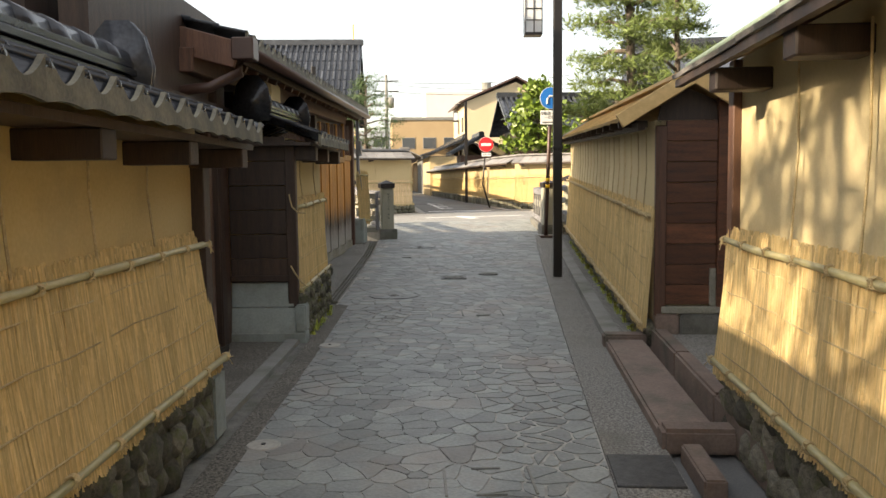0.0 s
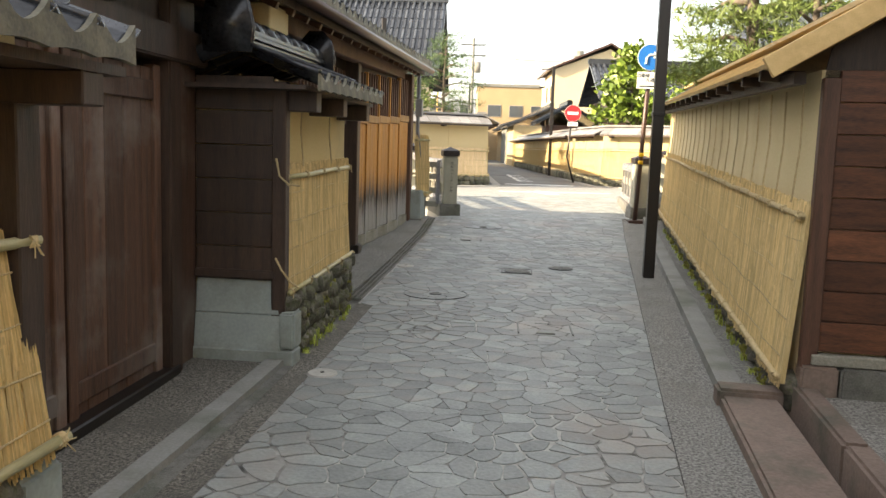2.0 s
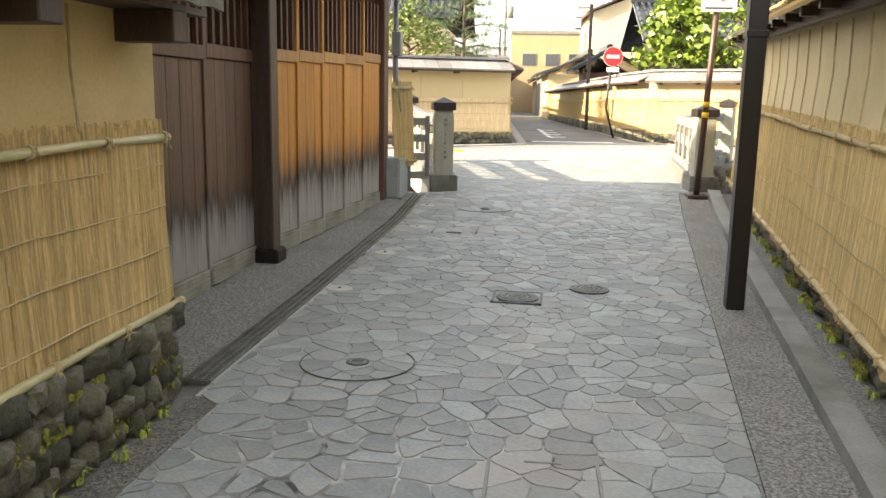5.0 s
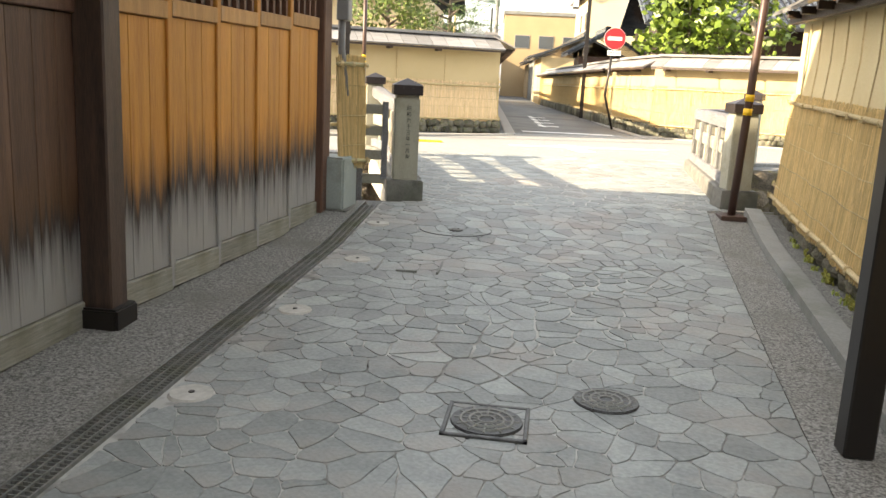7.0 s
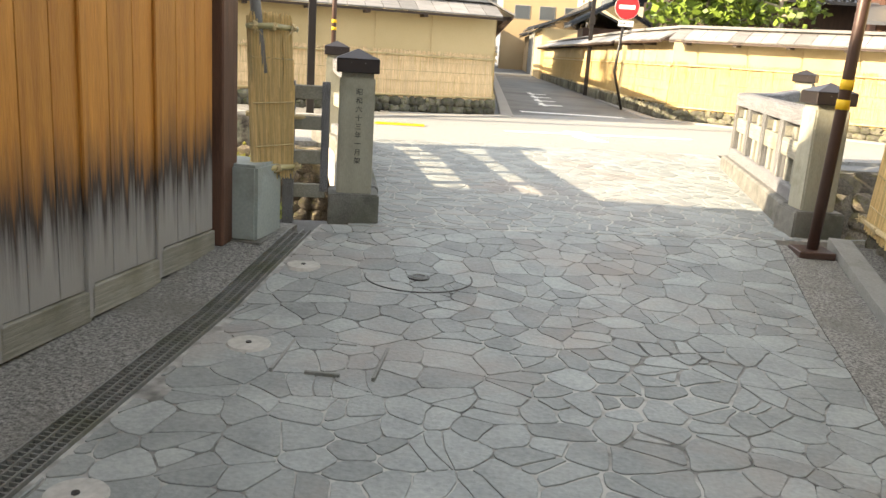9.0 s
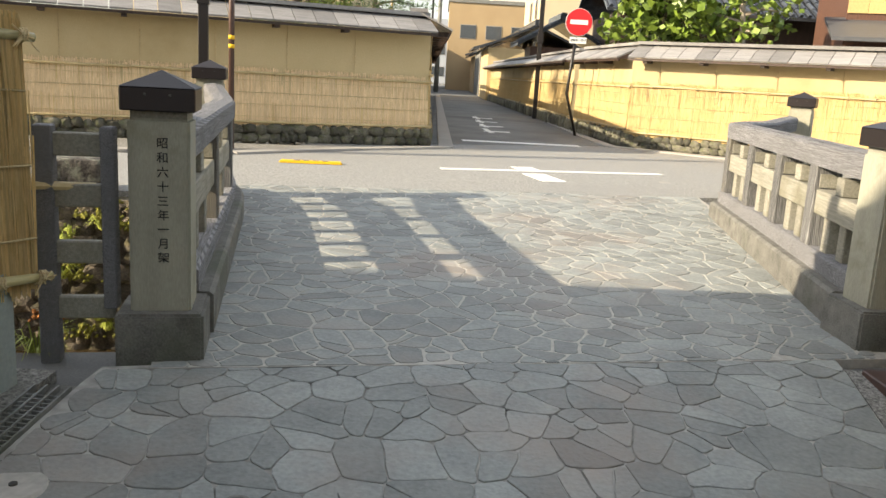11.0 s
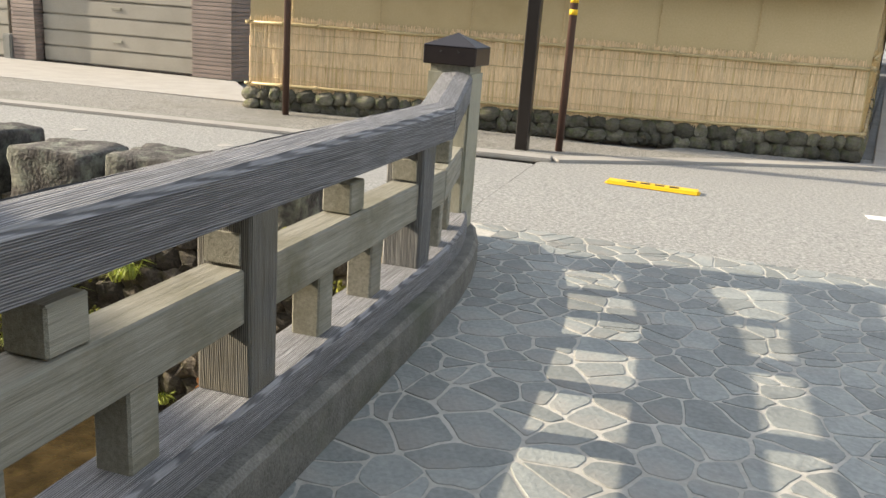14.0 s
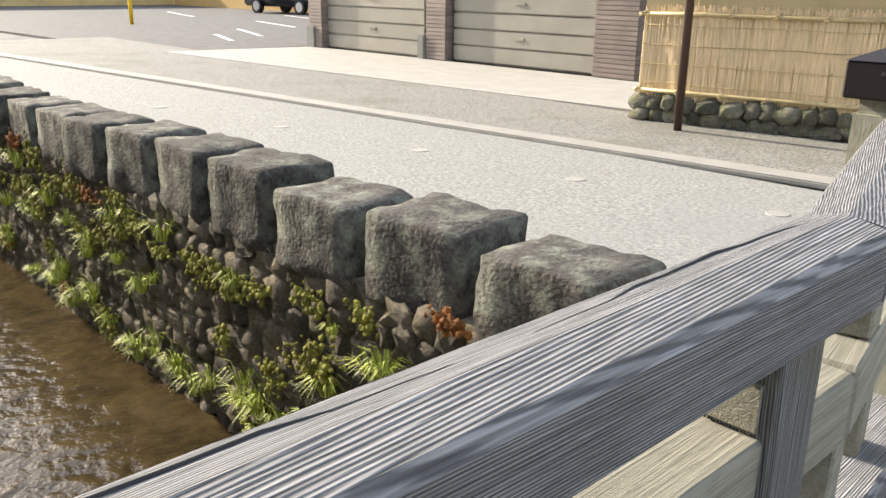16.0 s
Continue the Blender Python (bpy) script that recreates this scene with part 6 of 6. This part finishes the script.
def stone_geo(poly, top, rng, origin=(0, 0, 0)):
    tx, ty = rng.uniform(-.004, .004), rng.uniform(-.004, .004)
    cx, cy = sum(p[0] for p in poly) / len(poly), sum(p[1] for p in poly) / len(poly)
    lift = rng.uniform(-.001, .001)
    verts, n = [], len(poly)
    for inset, dz in ((0.0, -.03), (0.0, -.002), (.03, 0.0)):
        for x, y in poly:
            sx, sy = x + (cx - x) * inset, y + (cy - y) * inset
            verts.append((sx - origin[0], sy - origin[1], ground_z(sx, sy) + top + lift + dz + tx * (x - cx) + ty * (y - cy) - origin[2]))
    faces = []
    for r in range(2):
        for k in range(n):
            faces.append((r * n + k, r * n + (k + 1) % n, (r + 1) * n + (k + 1) % n, (r + 1) * n + k))
    faces.append(tuple(range(2 * n, 3 * n)))
    return verts, faces


def lay(parent_label, polys, near, mat, far_mat, seed, top=.003):
    th = thing("stone_paving", (0, 0, 0), 0, parent_label, "paving", kind="structure")
    rng = random.Random(seed)
    V, F = [], []
    count = 0
    for (px, py), poly in polys:
        if near(px, py) and count < 300:
            count += 1
            o = (px, py, ground_z(px, py))
            v, f = stone_geo(poly, top, rng, o)
            me = bpy.data.meshes.new("flagstone")
            me.from_pydata(v, [], f)
            me.materials.append(mat)
            ob = new("flagstone", me)
            ob.parent, ob.location = th, o
        else:
            v, f = stone_geo(poly, top, rng)
            k = len(V)
            V += v
            F += [tuple(i + k for i in g) for g in f]
    if V:
        me = bpy.data.meshes.new("flagstones_rest")
        me.from_pydata(V, [], F)
        me.materials.append(far_mat)
        ob = new("paving_rest", me)
        ob.parent = th
        tagged(ob, "grey-green flagstones further along", kind="stuff")


COVERS = ((-.48, 16.58, .36), (-.66, 10.97, .42), (.16, 12.64, .2), (.71, 13.02, .18))


def street_polys():
    rng = random.Random(11)
    for (px, py), poly in cells(-1.45, 2.3, 1.0, 18.8, .172, .122, 5, 1.7):
        v = -px * math.sin(radians(SKEW)) + py * math.cos(radians(SKEW))
        if v > 17.3 or any((px - a) ** 2 + (py - b) ** 2 < (r * .6) ** 2 for a, b, r in COVERS[2:]):
            continue
        left = -1.19 if py < 10.3 else -1.33
        poly = clip(poly, -1, 0, -left)
        poly = clip(poly, 1, -.082, .54)
        poly = clip(poly, -math.sin(radians(SKEW)), math.cos(radians(SKEW)), 17.15)
        if len(poly) < 3:
            continue
        poly = shrink(poly, rng.uniform(.0018, .004) + .016 * max(0.0, noise.noise(Vector((px * .8, py * .55, 5.0))) - .12))
        if len(poly) >= 3:
            yield (px, py), [(x, y) if x < left + .03 or x > .5 + .082 * y else bend(x, y) for x, y in soften(poly, rng)]


def bridge_polys():
    rng = random.Random(12)
    s, c = math.sin(radians(SKEW)), math.cos(radians(SKEW))
    for (pu, pv), poly in cells(3.4, 8.9, 17.1, 22.5, .155, .12, 8, 1.7):
        poly = clip(poly, -1, 0, -3.42)
        poly = clip(poly, 0, -1, -17.16)
        poly = clip(poly, 0, 1, 22.3)
        poly = clip(poly, 1, -.325, 7.14 - .325 * 17.4)
        if len(poly) < 3:
            continue
        poly = shrink(poly, rng.uniform(.004, .009))
        if len(poly) < 3:
            continue
        poly = soften(poly, rng)
        poly = [(u, v) if v < 17.2 or v > 22.2 else bend(u, v) for u, v in poly]
        w = [(u * c - v * s, u * s + v * c) for u, v in poly]
        yield (pu * c - pv * s, pu * s + pv * c), w


lay("grey-green irregular flagstones paving the lane", list(street_polys()), lambda x, y: 7.5 < y < 13.0, STONE, STONE_FAR, 21)
lay("grey flagstones in pale mortar paving the bridge", list(bridge_polys()), lambda x, y: True, STONE, STONE_FAR, 22)

# ---- covers and drains in the lane ----
def round_cover(x, y, r, label, paved=False):
    z = ground_z(x, y)
    th = thing("manhole_cover", (x, y, z), 0, label, "manhole cover")
    ring = [(math.cos(a) * r, math.sin(a) * r, .004) for a in (i * math.pi / 20 for i in range(41))]
    part("rim", tube(ring, .0045, 6, caps=False), IRON, th)
    if paved:
        bm = bmesh.new()
        bmesh.ops.create_cone(bm, cap_ends=True, segments=28, radius1=.07, radius2=.068, depth=.016, matrix=Matrix.Translation((0, 0, -.001)))
        part("hub", bm, IRON, th)
        part("hub_ring", tube([(math.cos(a) * .045, math.sin(a) * .045, .007) for a in (i * math.pi / 8 for i in range(17))], .007, 5, caps=False), CONCRETE, th)
    else:
        bm = bmesh.new()
        bmesh.ops.create_cone(bm, cap_ends=True, segments=32, radius1=r, radius2=r, depth=.02, matrix=Matrix.Translation((0, 0, .002)))
        part("lid", bm, IRON, th)
        for k in range(1, 4):
            part("raised_ring", tube([(math.cos(a) * r * k / 4, math.sin(a) * r * k / 4, .012) for a in (i * math.pi / 10 for i in range(21))], .008, 5, caps=False), CONCRETE, th)
        for k in range(12):
            a = k * math.pi / 6
            part("raised_bar", tube([(math.cos(a) * r * .3, math.sin(a) * r * .3, .012), (math.cos(a) * r * .92, math.sin(a) * r * .92, .012)], .006, 5), CONCRETE, th)
    return th


round_cover(-.48, 16.58, .33, "large round manhole lid paved with flagstones", True)
round_cover(-.66, 10.97, .33, "large round manhole lid paved with flagstones", True)
mc = round_cover(.16, 12.64, .16, "round iron cover in a square frame")
for m in range(4):
    part("frame_bar", box(-.19, .19, .17, .19, -.01, .012, .003, m=Matrix.Rotation(m * math.pi / 2, 4, "Z")), IRON, mc)
round_cover(.71, 13.02, .155, "round iron cover with a rosette pattern")
for x, y in ((-1.22, 12.6), (-1.16, 13.96), (-1.11, 7.96), (-1.1, 15.34), (-1.2, 16.54), (-1.11, 4.95)):
    bm = bmesh.new()
    bmesh.ops.create_cone(bm, cap_ends=True, segments=24, radius1=.115, radius2=.1, depth=.02)
    mk = thing("survey_marker", (x, y, ground_z(x, y) + .001), 0, "small round pale concrete marker with a metal stud", "marker", "round markers in the paving")
    part("disc", bm, GROUT_PALE, mk)
    part("stud", tube([(0, 0, .005), (0, 0, .016)], .014, 10), IRON, mk, "metal stud")
for x, y in ((.45, 9.67), (-.67, 15.28), (.23, 4.3)):
    fm = thing("access_cover", (x, y, ground_z(x, y)), 2, "square access cover with a steel frame set in the paving", "access cover")
    for a, b, c2, d in ((-.24, -.225, -.2, .2), (.225, .24, -.2, .2)):
        part("frame_bar", box(a, b, c2, d, -.01, .012, .002), CONCRETE, fm)
    part("frame_bar", box(-.08, .08, -.2, -.185, -.01, .012, .002), CONCRETE, fm)
    part("frame_bar", box(-.08, .08, .185, .2, -.01, .012, .002), CONCRETE, fm)
dr = thing("drain_grate", (-1.43, 10.5, 0), 0, "long narrow steel drain grating beside the lane", "drain")
grid = bmesh.new()
for k in range(218):
    y = 10.5 + k * .0305
    z = ground_z(-1.43, y)
    bmesh.ops.create_cube(grid, size=1, matrix=Matrix.Translation((0, y - 10.5, z - .004)) @ Matrix.Diagonal((.13, .007, .02, 1)))
part("crossbar", grid, GALV, dr, "thin steel crossbars", kind="stuff")
for x in (-.072, -.024, .024, .072):
    bm = bmesh.new()
    for k in range(22):
        y0, y1 = 10.5 + k * .3045, 10.5 + (k + 1) * .3045
        beam((x, y0 - 10.5, ground_z(-1.43, y0) - .002), (x, y1 - 10.5, ground_z(-1.43, y1) - .002), .008, .026, bm)
    part("edge_bar", bm, GALV, dr)
slab("drain_channel", ((-1.515, 10.31), (-1.345, 10.31), (-1.345, 17.3), (-1.515, 17.3)), -.035, .03, CONCRETE_D, "dark channel under the drain grating", "drain", steps=20)
